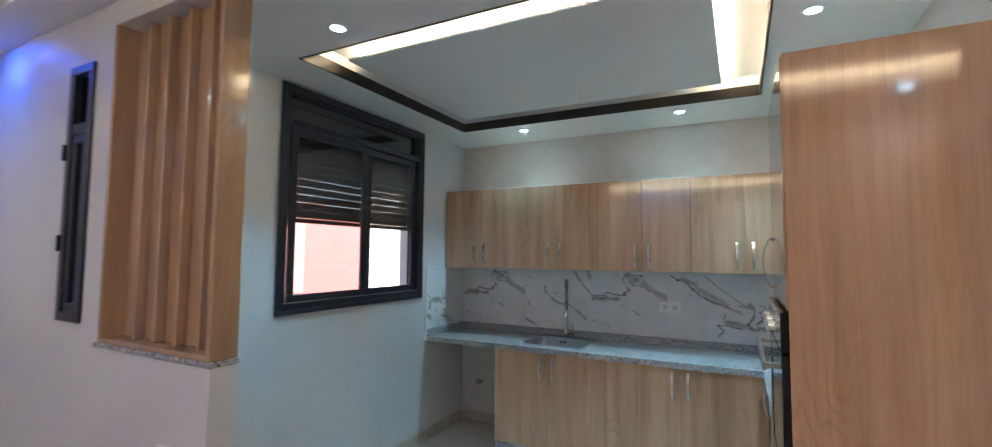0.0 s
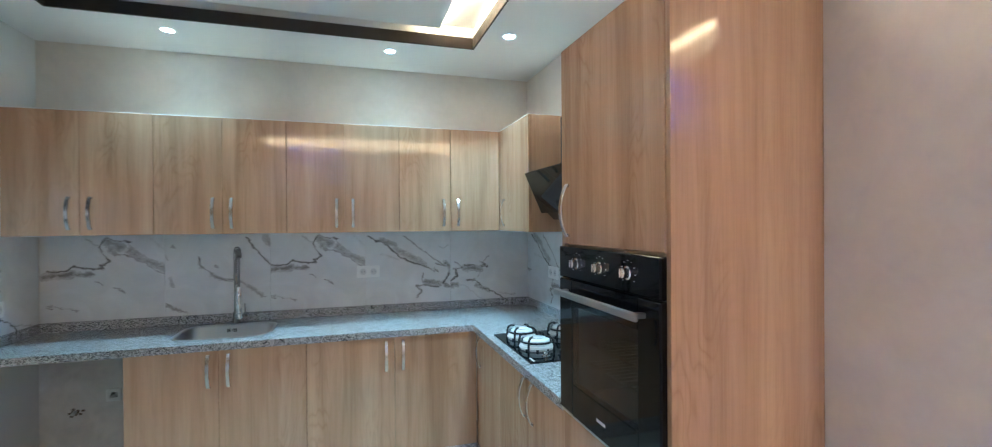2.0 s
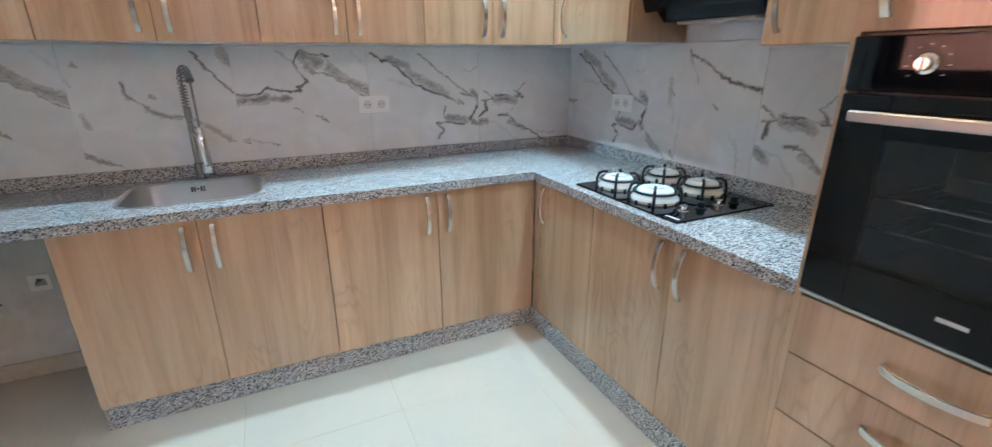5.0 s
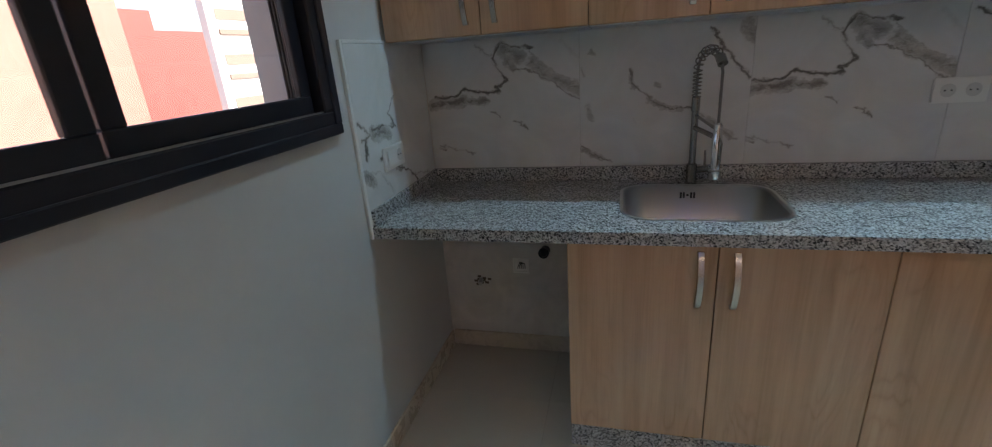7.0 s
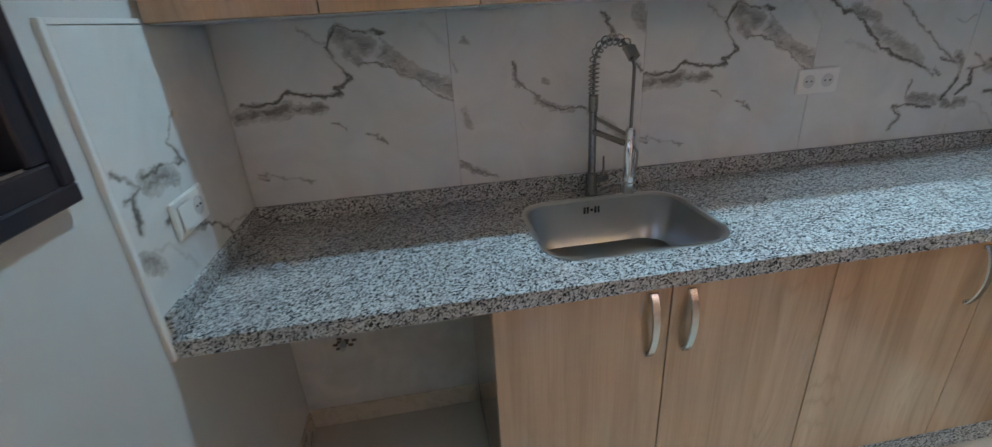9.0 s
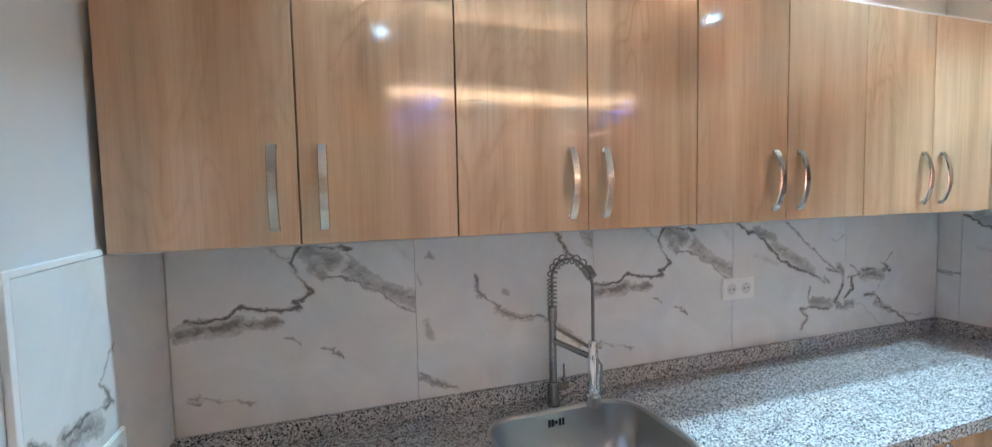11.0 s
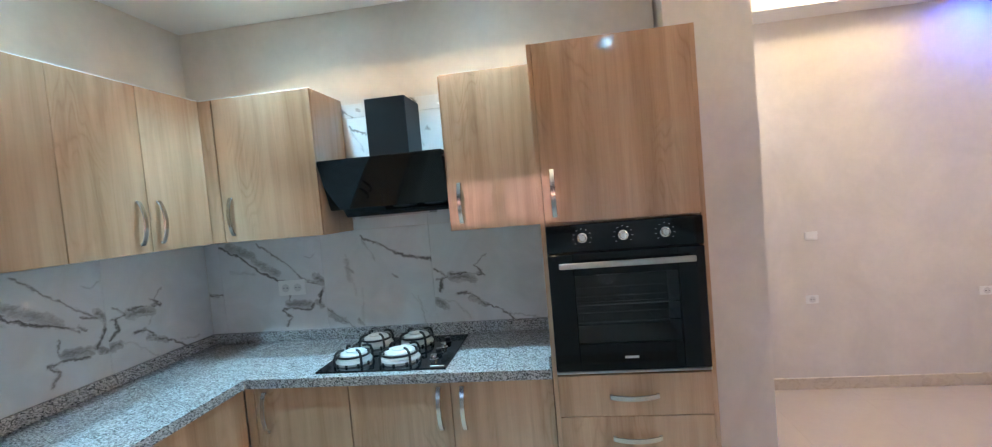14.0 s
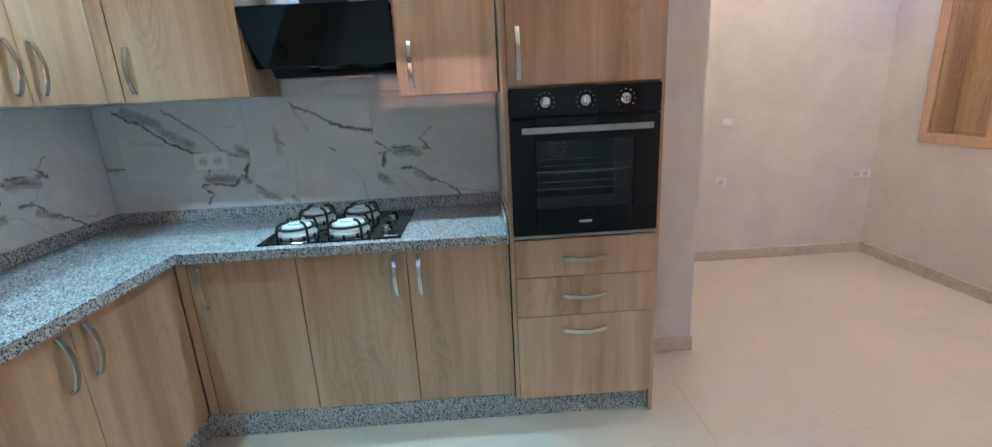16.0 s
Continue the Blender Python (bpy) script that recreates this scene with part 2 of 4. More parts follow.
MARBLE = {
    "a": make_marble("marble_tile_a", [(0.012, 1, -0.00, 0.61, 0.15, 0.61, 0.21, 0.66, 0.33, 0.64, 0.47, 0.64), (0.011, 0.95, 0.47, 0.64, 0.45, 0.67, 0.52, 0.71, 0.47, 0.78, 0.45, 0.85, 0.49, 0.94, 0.69, 0.90), (0.008, 0.7, 0.57, 0.77, 0.64, 0.77, 0.76, 0.71, 0.91, 0.60, 1.01, 0.55), (0.008, 0.5, 0.33, 0.95, 0.45, 0.86), (0.007, 0.7, 0.40, 0.51, 0.47, 0.47), (0.008, 0.7, 0.57, 0.43, 0.66, 0.37), (0.008, 0.6, 0.01, 0.26, 0.27, 0.20), (0.006, 0.5, 0.68, 0.88, 0.79, 0.76, 1.01, 0.64), (0.012, 0.3, 0.88, 0.94, 0.99, 0.83)],
        [(0.048, 1, -0.01, 0.56, 0.21, 0.58), (0.036, 0.9, 0.21, 0.58, 0.37, 0.58), (0.055, 0.7, 0.51, 0.90, 0.61, 0.85), (0.05, 0.6, 0.69, 0.81, 0.79, 0.72), (0.045, 0.6, 0.81, 0.70, 1.01, 0.61), (0.03, 0.7, 0.53, 0.83, 0.57, 0.78), (0.012, 0.6, 0.01, 0.24, 0.05, 0.23)]),
    "b": make_marble("marble_tile_b", [(0.010, 0.8, 0.32, 0.73, 0.33, 0.64, 0.43, 0.54, 0.57, 0.47, 0.68, 0.46), (0.010, 0.6, 0.68, 0.46, 0.79, 0.37, 0.95, 0.25), (0.010, 0.7, 0.01, 0.23, 0.10, 0.17, 0.19, 0.13), (0.011, 0.9, 0.76, 0.95, 0.85, 0.81, 0.93, 0.70, 1.00, 0.62), (0.007, 0.5, 1.04, 0.21, 1.25, 0.18), (0.01, 0.5, 0.01, 0.75, 0.03, 0.69), (0.006, 0.25, 0.32, 0.41, 0.34, 0.37)],
        [(0.02, 0.7, 0.32, 0.68, 0.34, 0.62), (0.024, 0.6, 0.43, 0.53, 0.63, 0.45), (0.03, 0.45, 0.77, 0.38, 0.92, 0.27), (0.025, 0.7, 0.01, 0.21, 0.14, 0.15), (0.05, 0.5, 0.96, 0.92, 1.01, 0.87), (0.02, 0.3, 0.05, 0.50, 0.07, 0.42), (0.02, 0.5, 0.07, 0.85, 0.09, 0.84), (0.015, 0.5, 0.47, 0.63, 0.49, 0.62)]),
    "c": make_marble("marble_tile_c", [(0.011, 0.95, 0.03, 0.92, 0.24, 0.83, 0.33, 0.74, 0.42, 0.67, 0.52, 0.61, 0.66, 0.56, 0.80, 0.47), (0.009, 0.7, 0.44, 0.93, 0.78, 0.63, 0.93, 0.54), (0.012, 0.4, 0.17, 0.71, 0.38, 0.65), (0.008, 0.5, 0.85, 0.79, 0.91, 0.76, 0.99, 0.81), (0.008, 0.7, 0.67, 0.45, 0.67, 0.36), (0.012, 0.95, 0.58, 0.30, 0.69, 0.30, 0.85, 0.27), (0.012, 0.8, 0.58, 0.30, 0.65, 0.24, 0.59, 0.17), (0.014, 1, 0.99, 0.48, 0.97, 0.39, 0.92, 0.31), (0.01, 0.9, 0.83, 0.56, 0.94, 0.53)],
        [(0.035, 0.7, 0.17, 0.88, 0.34, 0.83), (0.04, 0.5, 0.35, 0.78, 0.69, 0.56), (0.042, 0.8, 0.70, 0.34, 0.86, 0.31), (0.035, 0.9, 0.94, 0.58, 0.99, 0.52), (0.03, 0.9, 0.91, 0.32, 0.98, 0.27), (0.012, 0.6, 0.80, 0.50, 0.85, 0.47)]),
    "d": make_marble("marble_tile_d", [(0.011, 0.8, 0.05, 0.58, 0.14, 0.51, 0.04, 0.49), (0.014, 1, 0.07, 0.49, 0.08, 0.41, 0.01, 0.34), (0.012, 0.9, 0.17, 0.54, 0.38, 0.53, 0.47, 0.53), (0.014, 1, 0.38, 0.58, 0.46, 0.52), (0.008, 0.6, 0.41, 0.57, 0.49, 0.67), (0.007, 0.6, 0.36, 0.43, 0.33, 0.37), (0.008, 0.4, 0.10, 0.30, 0.20, 0.26, 0.39, 0.10), (0.014, 0.9, 0.20, 0.34, 0.29, 0.35, 0.27, 0.33), (0.010, 0.9, 0.29, 0.34, 0.40, 0.24, 0.54, 0.18, 0.71, 0.08), (0.009, 0.5, 0.62, 0.17, 0.83, 0.14)],
        [(0.05, 0.8, 0.18, 0.51, 0.37, 0.48), (0.04, 0.8, 0.01, 0.28, 0.08, 0.29), (0.032, 0.6, 0.33, 0.27, 0.48, 0.20)]),
    "e": make_marble("marble_tile_e", [(0.011, 0.95, 0.00, 0.92, 0.21, 0.82, 0.30, 0.74, 0.42, 0.66, 0.56, 0.58, 0.68, 0.55), (0.009, 0.7, 0.39, 0.93, 0.64, 0.73, 0.78, 0.57, 0.98, 0.51), (0.012, 0.4, 0.10, 0.68, 0.35, 0.65), (0.008, 0.5, 0.83, 0.78, 0.89, 0.76, 0.94, 0.81), (0.008, 0.7, 0.67, 0.43, 0.66, 0.34), (0.012, 0.9, 0.57, 0.29, 0.64, 0.30, 0.84, 0.27, 0.90, 0.33), (0.012, 0.8, 0.57, 0.29, 0.65, 0.22, 0.59, 0.14), (0.014, 1, 0.99, 0.47, 0.96, 0.41, 0.95, 0.33), (0.010, 0.9, 0.84, 0.53, 0.97, 0.50)],
        [(0.045, 0.6, 0.09, 0.92, 0.33, 0.83), (0.04, 0.5, 0.35, 0.78, 0.55, 0.64), (0.045, 0.8, 0.65, 0.34, 0.84, 0.32), (0.045, 0.9, 0.93, 0.58, 0.99, 0.53), (0.03, 0.7, 0.92, 0.34, 0.97, 0.30)]),
    "f": make_marble("marble_tile_f", [(0.010, 0.8, 0.39, 0.93, 0.45, 0.88, 0.61, 0.81, 0.69, 0.74), (0.014, 1, 0.69, 0.74, 0.84, 0.70, 1.01, 0.66), (0.008, 0.5, 0.40, 0.91, 0.49, 0.71), (0.010, 0.7, -0.11, 0.33, 0.02, 0.26, 0.24, 0.10), (0.009, 0.35, 0.22, 0.78, 0.25, 0.63, 0.28, 0.39), (0.010, 0.35, 0.34, 0.45, 0.34, 0.12), (0.007, 0.35, 0.79, 0.36, 0.92, 0.20), (0.007, 0.45, 0.86, 0.33, 0.91, 0.11)],
        [(0.018, 0.8, 0.69, 0.74, 0.88, 0.68), (0.035, 0.45, -0.03, 0.25, 0.16, 0.15), (0.014, 0.6, 0.65, 0.56, 0.68, 0.53), (0.014, 0.6, 0.24, 0.63, 0.28, 0.61), (0.03, 0.2, 0.22, 0.72, 0.24, 0.54), (0.02, 0.4, 0.29, 0.16, 0.33, 0.12)]),
    "g": make_marble("marble_tile_g", [(0.011, 0.8, 0.01, 0.58, 0.12, 0.50, 0.04, 0.48), (0.014, 1, 0.08, 0.49, 0.06, 0.38), (0.012, 0.9, 0.15, 0.53, 0.40, 0.52, 0.45, 0.51), (0.013, 1, 0.38, 0.59, 0.43, 0.52), (0.008, 0.6, 0.39, 0.61, 0.48, 0.70), (0.007, 0.6, 0.35, 0.47, 0.35, 0.41), (0.014, 0.9, 0.20, 0.34, 0.28, 0.36, 0.26, 0.34), (0.010, 0.9, 0.28, 0.35, 0.43, 0.24, 0.56, 0.19, 0.67, 0.11), (0.009, 0.5, 0.61, 0.16, 0.89, 0.11), (0.008, 0.4, 0.09, 0.29, 0.18, 0.27, 0.31, 0.13)],
        [(0.048, 0.8, 0.16, 0.51, 0.34, 0.47), (0.032, 0.6, 0.32, 0.30, 0.44, 0.23), (0.04, 0.8, 0.02, 0.28, 0.09, 0.24)]),
}

STEEL = shader("brushed_steel", (0.48, 0.475, 0.46), 0.30, 1.0)[0]
TAP_STEEL = shader("dark_brushed_steel", (0.38, 0.36, 0.335), 0.24, 1.0)[0]
NICKEL = shader("satin_nickel", (0.60, 0.57, 0.53), 0.24, 1.0)[0]
CHROME = shader("chrome", (0.78, 0.78, 0.78), 0.08, 1.0)[0]
BLACK_GLASS = shader("black_glass", (0.006, 0.006, 0.007), 0.04, 0.0)[0]
BLACK_METAL = shader("black_enamel", (0.007, 0.007, 0.0075), 0.45)[0]
BLACK_GLASS.node_tree.nodes["Principled BSDF"].inputs["Specular IOR Level"].default_value = 0.30
BLACK_METAL.node_tree.nodes["Principled BSDF"].inputs["Specular IOR Level"].default_value = 0.28
TINTED = shader("dark_tinted_panel", (0.03, 0.028, 0.026), 0.06)[0]
TINTED.node_tree.nodes["Principled BSDF"].inputs["Specular IOR Level"].default_value = 0.9
IRON = shader("cast_iron", (0.010, 0.010, 0.010), 0.5)[0]
ENAMEL = shader("white_enamel", (0.72, 0.71, 0.68), 0.2)[0]
PLASTIC = shader("white_plastic", (0.78, 0.77, 0.74), 0.3)[0]
# greyer copy of the plastic: shade of the socket wells; also oven dial marks
PLASTIC_GREY = shader("shaded_plastic", (0.62, 0.61, 0.59), 0.4)[0]
HOLE = shader("dark_hole", (0.01, 0.01, 0.01), 0.7)[0]
ALU = shader("black_powder_coat", (0.016, 0.016, 0.024), 0.38)[0]
SHUTTER = make_plaster("brown_shutter_paint", (0.065, 0.045, 0.034), 0.1, 0.5, 6.0, 0.05)
CARCASS = shader("grey_melamine", (0.50, 0.50, 0.50), 0.4)[0]
FILLER = shader("sealant", (0.72, 0.71, 0.69), 0.5)[0]
CREAM = shader("print_white", (0.6, 0.6, 0.6), 0.5)[0]


def make_glow(name, colour, power):
    m = bpy.data.materials.new(name)
    m.use_nodes = True
    p = m.node_tree.nodes["Principled BSDF"]
    p.inputs["Base Color"].default_value = (0.8, 0.8, 0.8, 1)
    p.inputs["Emission Color"].default_value = (*colour, 1)
    p.inputs["Emission Strength"].default_value = power
    return m


GLOW_WARM = make_glow("warm_led_strip", WARM, COVE_GLOW)
GLOW_COVE = make_glow("kitchen_led_strip", WARM, KITCHEN_COVE)
GLOW_COOL = make_glow("cool_led_lens", COOL, 20.0)
GLOW_BLUE = make_glow("blue_led_lens", (0.05, 0.14, 1.0), 80.0)


def make_glass(name, colour, rough=0.0):
    m, t, p = shader(name, colour, rough, 0.0, Transmission_Weight=1.0, IOR=1.45)
    return m


GLASS = make_glass("window_glass", (0.92, 0.94, 0.93))
SMOKED = make_glass("smoked_oven_glass", (0.52, 0.52, 0.54))
CAVITY = shader("grey_oven_enamel", (0.05, 0.05, 0.052), 0.35)[0]


# ---- building blocks ----
def box(bm, x0, y0, z0, x1, y1, z1, bevel=0.0, cuts=1):
    got = bmesh.ops.create_cube(bm, size=1)
    vs = got["verts"]
    bmesh.ops.scale(bm, vec=(abs(x1 - x0), abs(y1 - y0), abs(z1 - z0)), verts=vs)
    bmesh.ops.translate(bm, vec=((x0 + x1) / 2, (y0 + y1) / 2, (z0 + z1) / 2), verts=vs)
    if bevel:
        es = list({e for v in vs for e in v.link_edges})
        bmesh.ops.bevel(bm, geom=es, offset=bevel, segments=cuts, affect="EDGES", clamp_overlap=True)
    return bm


def cube(x0, y0, z0, x1, y1, z1, bevel=0.0, cuts=1):
    return box(bmesh.new(), x0, y0, z0, x1, y1, z1, bevel, cuts)


def rod(bm, a, b, r0, r1=None, sides=16, caps=True):
    a, b = Vector(a), Vector(b)
    q = (b - a).to_track_quat("Z", "Y").to_matrix().to_4x4()
    m = Matrix.Translation((a + b) / 2) @ q
    bmesh.ops.create_cone(bm, cap_ends=caps, segments=sides, radius1=r0, radius2=r0 if r1 is None else r1, depth=(b - a).length, matrix=m)
    return bm


def lathe(bm, profile, m, sides=28):
    """profile: (radius, height) pairs turned about z, then placed by m."""
    rings = []
    for r, z in profile:
        rings.append([bm.verts.new(m @ Vector((max(r, 1e-4) * math.cos(2 * math.pi * k / sides), max(r, 1e-4) * math.sin(2 * math.pi * k / sides), z))) for k in range(sides)])
    for lo, hi in zip(rings, rings[1:]):
        for k in range(sides):
            bm.faces.new((lo[k], lo[(k + 1) % sides], hi[(k + 1) % sides], hi[k]))
    bm.faces.new(reversed(rings[0]))
    bm.faces.new(rings[-1])
    return bm


def tube(bm, pts, r, sides=10):
    """A round bar along a line of points."""
    pts = [Vector(p) for p in pts]
    rings = []
    side = None
    for k, p in enumerate(pts):
        d = (pts[min(k + 1, len(pts) - 1)] - pts[max(k - 1, 0)]).normalized()
        if side is None:
            side = d.orthogonal().normalized()
        side = (side - d * side.dot(d)).normalized()
        up = d.cross(side)
        rr = r[k] if isinstance(r, (list, tuple)) else r
        rings.append([bm.verts.new(p + rr * (math.cos(2 * math.pi * j / sides) * side + math.sin(2 * math.pi * j / sides) * up)) for j in range(sides)])
    for lo, hi in zip(rings, rings[1:]):
        for j in range(sides):
            bm.faces.new((lo[j], lo[(j + 1) % sides], hi[(j + 1) % sides], hi[j]))
    bm.faces.new(reversed(rings[0]))
    bm.faces.new(rings[-1])
    return bm



def finish(me):
    """Smooth shading with sharp creases over 35 degrees."""
    me.shade_smooth()
    me.set_sharp_from_angle(angle=radians(35))
    return me


def build(name, bm, mat):
    bmesh.ops.recalc_face_normals(bm, faces=bm.faces)
    me = bpy.data.meshes.new(name)
    bm.to_mesh(me)
    bm.free()
    me.materials.append(mat)
    return finish(me)


def setting(name, bm, mat, label, category):
    if name.startswith("wall_"):
        for v in bm.verts:
            if abs(v.co.z) < 1e-6:
                v.co.z = -0.05
    return tagged(new(name, build(name, bm, mat)), label, category, kind="structure")


def thing(name, m, label, category, group=""):
    ob = new(name)
    ob.empty_display_size = 0.1
    ob.matrix_basis = m
    bpy.context.view_layer.update()
    return tagged(ob, label, category, group)


def part(name, bm, mat, parent, label="", world=False):
    if world:
        root = parent
        while root.parent:
            root = root.parent
        bm.transform(root.matrix_basis.inverted())
    ob = new(name, build(name, bm, mat))
    ob.parent = parent
    if label:
        ob["label"] = label
    return ob


# ---- the shell ----
CEIL = 2.605
FZ = -0.035
WEST, EAST, SOUTH = -3.15, 1.20, -5.00
WX0, WX1 = -2.130, -0.725          # kitchen window along y
WZ0, WZ1 = 1.195, 2.585

bm = cube(-4.6, -5.3, -0.16, 1.6, 0.25, FZ - 0.006)
floor = setting("floor", bm, GROUT, "glossy beige porcelain floor tiles with thin joints", "floor")

bm = cube(WEST, 0.009, 0, 0.25, 0.25, 2.9)
wall_north = setting("wall_north", bm, PLASTER, "beige trowelled plaster wall above the sink counter", "wall")
bm = bmesh.new()
box(bm, WEST - 0.22, -2.955, 0, WEST, WX0, 2.9)
box(bm, WEST - 0.22, WX1, 0, WEST, 0.25, 2.9)
box(bm, WEST - 0.22, WX0, 0, WEST, WX1, WZ0)
box(bm, WEST - 0.22, WX0, WZ1, WEST, WX1, 2.9)
setting("wall_west", bm, WALL_GREY, "smooth pale grey painted wall around the kitchen window", "wall")
bm = cube(0.009, -2.56, 0, 0.25, 0.009, 2.9)
setting("wall_east", bm, PLASTER, "beige trowelled plaster wall behind the hob", "wall")
bm = cube(-0.12, -2.96, 0, EAST, -2.5735, 2.9)
box(bm, 0.12, -2.5735, 0, 0.25, -2.56, 2.9)
setting("wall_pier", bm, PLASTER, "pinkish plaster pier beside the tall oven cabinet", "wall")
bm = cube(EAST, SOUTH - 0.2, 0, EAST + 0.2, -2.96, 2.9)
setting("wall_far_east", bm, PLASTER, "peach trowelled plaster wall of the empty living room", "wall")
NX0, NX1, NZ0, NZ1 = 0.378, 0.788, 0.965, 2.245
bm = bmesh.new()
box(bm, -4.6, SOUTH - 0.25, 0, NX0, SOUTH, 2.9)
box(bm, NX1, SOUTH - 0.25, 0, EAST, SOUTH, 2.9)
box(bm, NX0, SOUTH - 0.25, 0, NX1, SOUTH, NZ0)
box(bm, NX0, SOUTH - 0.25, NZ1, NX1, SOUTH, 2.9)
box(bm, NX0, SOUTH - 0.25, NZ0, NX1, SOUTH - 0.18, NZ1)
setting("wall_south", bm, PLASTER, "peach plaster living room wall with a wood-lined recess", "wall")
bm = cube(-4.6, SOUTH, 0, -4.4, -2.8, 2.9)
setting("wall_far_west", bm, WALL_GREY, "pale painted end wall of the living room", "wall")
# wall with the slatted opening and the narrow window
PY0, PY1 = -3.05, -2.955
NW0, NW1 = -3.375, -3.165          # narrow window along x
SW, CAP = -3.020, 1.185            # foot of the slatted opening
bm = bmesh.new()
box(bm, -4.4, PY0, 0, NW0, PY1, 2.9)
box(bm, NW0, PY0, 0, NW1, PY1, 1.250)
box(bm, NW0, PY0, 2.37, NW1, PY1, 2.9)
box(bm, NW1, PY0, 0, SW, PY1, 2.9)
box(bm, SW, PY0, 0, -2.285, PY1, CAP - 0.020)
box(bm, SW, PY0, 2.50, -2.285, PY1, 2.9)
setting("wall_partition", bm, WALL_GREY, "pale painted low partition wall under wooden slats", "wall")


def ring(bm, x0, y0, x1, y1, ix0, iy0, ix1, iy1, z0, z1):
    """A flat rectangular slab with a rectangular opening."""
    box(bm, x0, y0, z0, x1, iy0, z1)
    box(bm, x0, iy1, z0, x1, y1, z1)
    box(bm, x0, iy0, z0, ix0, iy1, z1)
    box(bm, ix1, iy0, z0, x1, iy1, z1)
    return bm


TX0, TX1, TY0, TY1 = -2.825, -0.57, -2.30, -0.56       # kitchen tray
LX0, LX1, LY0, LY1 = -3.75, 0.93, -4.70, -3.25         # living room tray
bm = bmesh.new()
ring(bm, WEST, -2.96, 0.009, 0.009, TX0, TY0, TX1, TY1, CEIL, 2.665)
ring(bm, -4.4, SOUTH, EAST, -2.96, LX0, LY0, LX1, LY1, CEIL, 2.665)
box(bm, -4.5, -5.2, 2.738, 1.5, 0.2, 2.9)
for a, b, c, d in ((TX0, TY0, TX1, TY1), (LX0, LY0, LX1, LY1)):
    ring(bm, a - 0.05, b - 0.05, c + 0.05, d + 0.05, a, b, c, d, 2.665, 2.738)
setting("ceiling", bm, CEILING, "white plasterboard ceiling with recessed lit trays", "ceiling")


def tray_band(name, x0, y0, x1, y1, label):
    root = thing(name, pose((x0 + x1) / 2, (y0 + y1) / 2, CEIL), label, "trim")
    t, z0, z1 = 0.012, CEIL - 0.004, CEIL + 0.068
    for bx in ((x0, y1 - t, x1, y1), (x0, y0, x1, y0 + t), (x0, y0 + t, x0 + t, y1 - t), (x1 - t, y0 + t, x1, y1 - t)):
        part("trim_board", cube(bx[0], bx[1], z0, bx[2], bx[3], z1, 0.002), BAND, root, world=True)
    root["kind"] = "structure"
    return root


tray_band("trim_kitchen_tray", TX0, TY0, TX1, TY1, "dark brown trim boards round the kitchen ceiling tray")


def tray_panel(name, x0, y0, x1, y1, lit, tucked, label):
    """The hung panel of a tray with the light strips that shine along its edges."""
    root = thing(name, pose((x0 + x1) / 2, (y0 + y1) / 2, 2.688), label, "ceiling panel")
    part("panel", cube(x0, y0, 2.688, x1, y1, 2.706, 0.003), CEILING, root, world=True)
    part("panel_core", cube(x0 + 0.06, y0 + 0.06, 2.7065, x1 - 0.06, y1 - 0.06, 2.7375), CEILING, root, world=True)
    w = 0.022
    sides = {"s": (x0 + 0.06, y0 - w - 0.002, x1 - 0.002, y0 - 0.002), "n": (x0 + 0.06, y1 + 0.002, x1, y1 + w), "e": (x1 + 0.002, y0 + 0.06, x1 + w + 0.002, y1 - 0.02), "w": (x0 - w, y0 + 0.06, x0 - 0.002, y1)}
    for k in lit:
        bx = sides[k]
        if tucked:
            dx, dy = {"s": (0, 0.046), "n": (0, -0.046), "e": (-0.046, 0), "w": (0.046, 0)}[k]
            part("light_strip", cube(bx[0] + dx, bx[1] + dy, 2.712, bx[2] + dx, bx[3] + dy, 2.732, 0.003), GLOW_COVE, root, "glowing warm white strip", world=True)
        else:
            part("light_strip", cube(bx[0], bx[1], 2.664, bx[2], bx[3], 2.712, 0.003), GLOW_WARM, root, "glowing warm white strip", world=True)
    return root


tray_panel("ceiling_panel", -2.76, -2.00, -0.80, -0.63, "se", True, "white hung ceiling panel with warm light glowing along it")
tray_panel("ceiling_panel", -3.55, -4.58, 0.76, -3.40, "se", False, "white hung living room ceiling panel with warm edge light")


def downlight(x, y, glow, label, group):
    root = thing("downlight", pose(x, y, CEIL), label, "ceiling light", group)
    part("bezel", lathe(bmesh.new(), [(0.031, -0.001), (0.031, -0.003), (0.041, -0.004), (0.043, -0.001), (0.043, 0.0)], pose(0, 0, 0)), PLASTIC, root)
    part("lens", lathe(bmesh.new(), [(0.030, -0.0035), (0.030, -0.002)], pose(0, 0, 0)), glow, root, "glowing lens")


for sx, sy in SPOTS:
    downlight(sx, sy, GLOW_COOL, "small round white recessed ceiling light, lit", "kitchen downlights")
# the westmost fitting goes with the added fill lamp
for sx, sy in LIVING_SPOTS:
    downlight(sx, sy, GLOW_COOL, "small round white recessed ceiling light, lit", "living room downlights")
for sx, sy in BLUE_SPOTS:
    downlight(sx, sy, GLOW_BLUE, "small round recessed ceiling light glowing blue", "blue downlights")


def skirting(name, x0, y0, x1, y1):
    setting(name, cube(x0, y0, FZ, x1, y1, FZ + 0.085, 0.003), SKIRT, "beige tile baseboard along the wall foot", "baseboard")


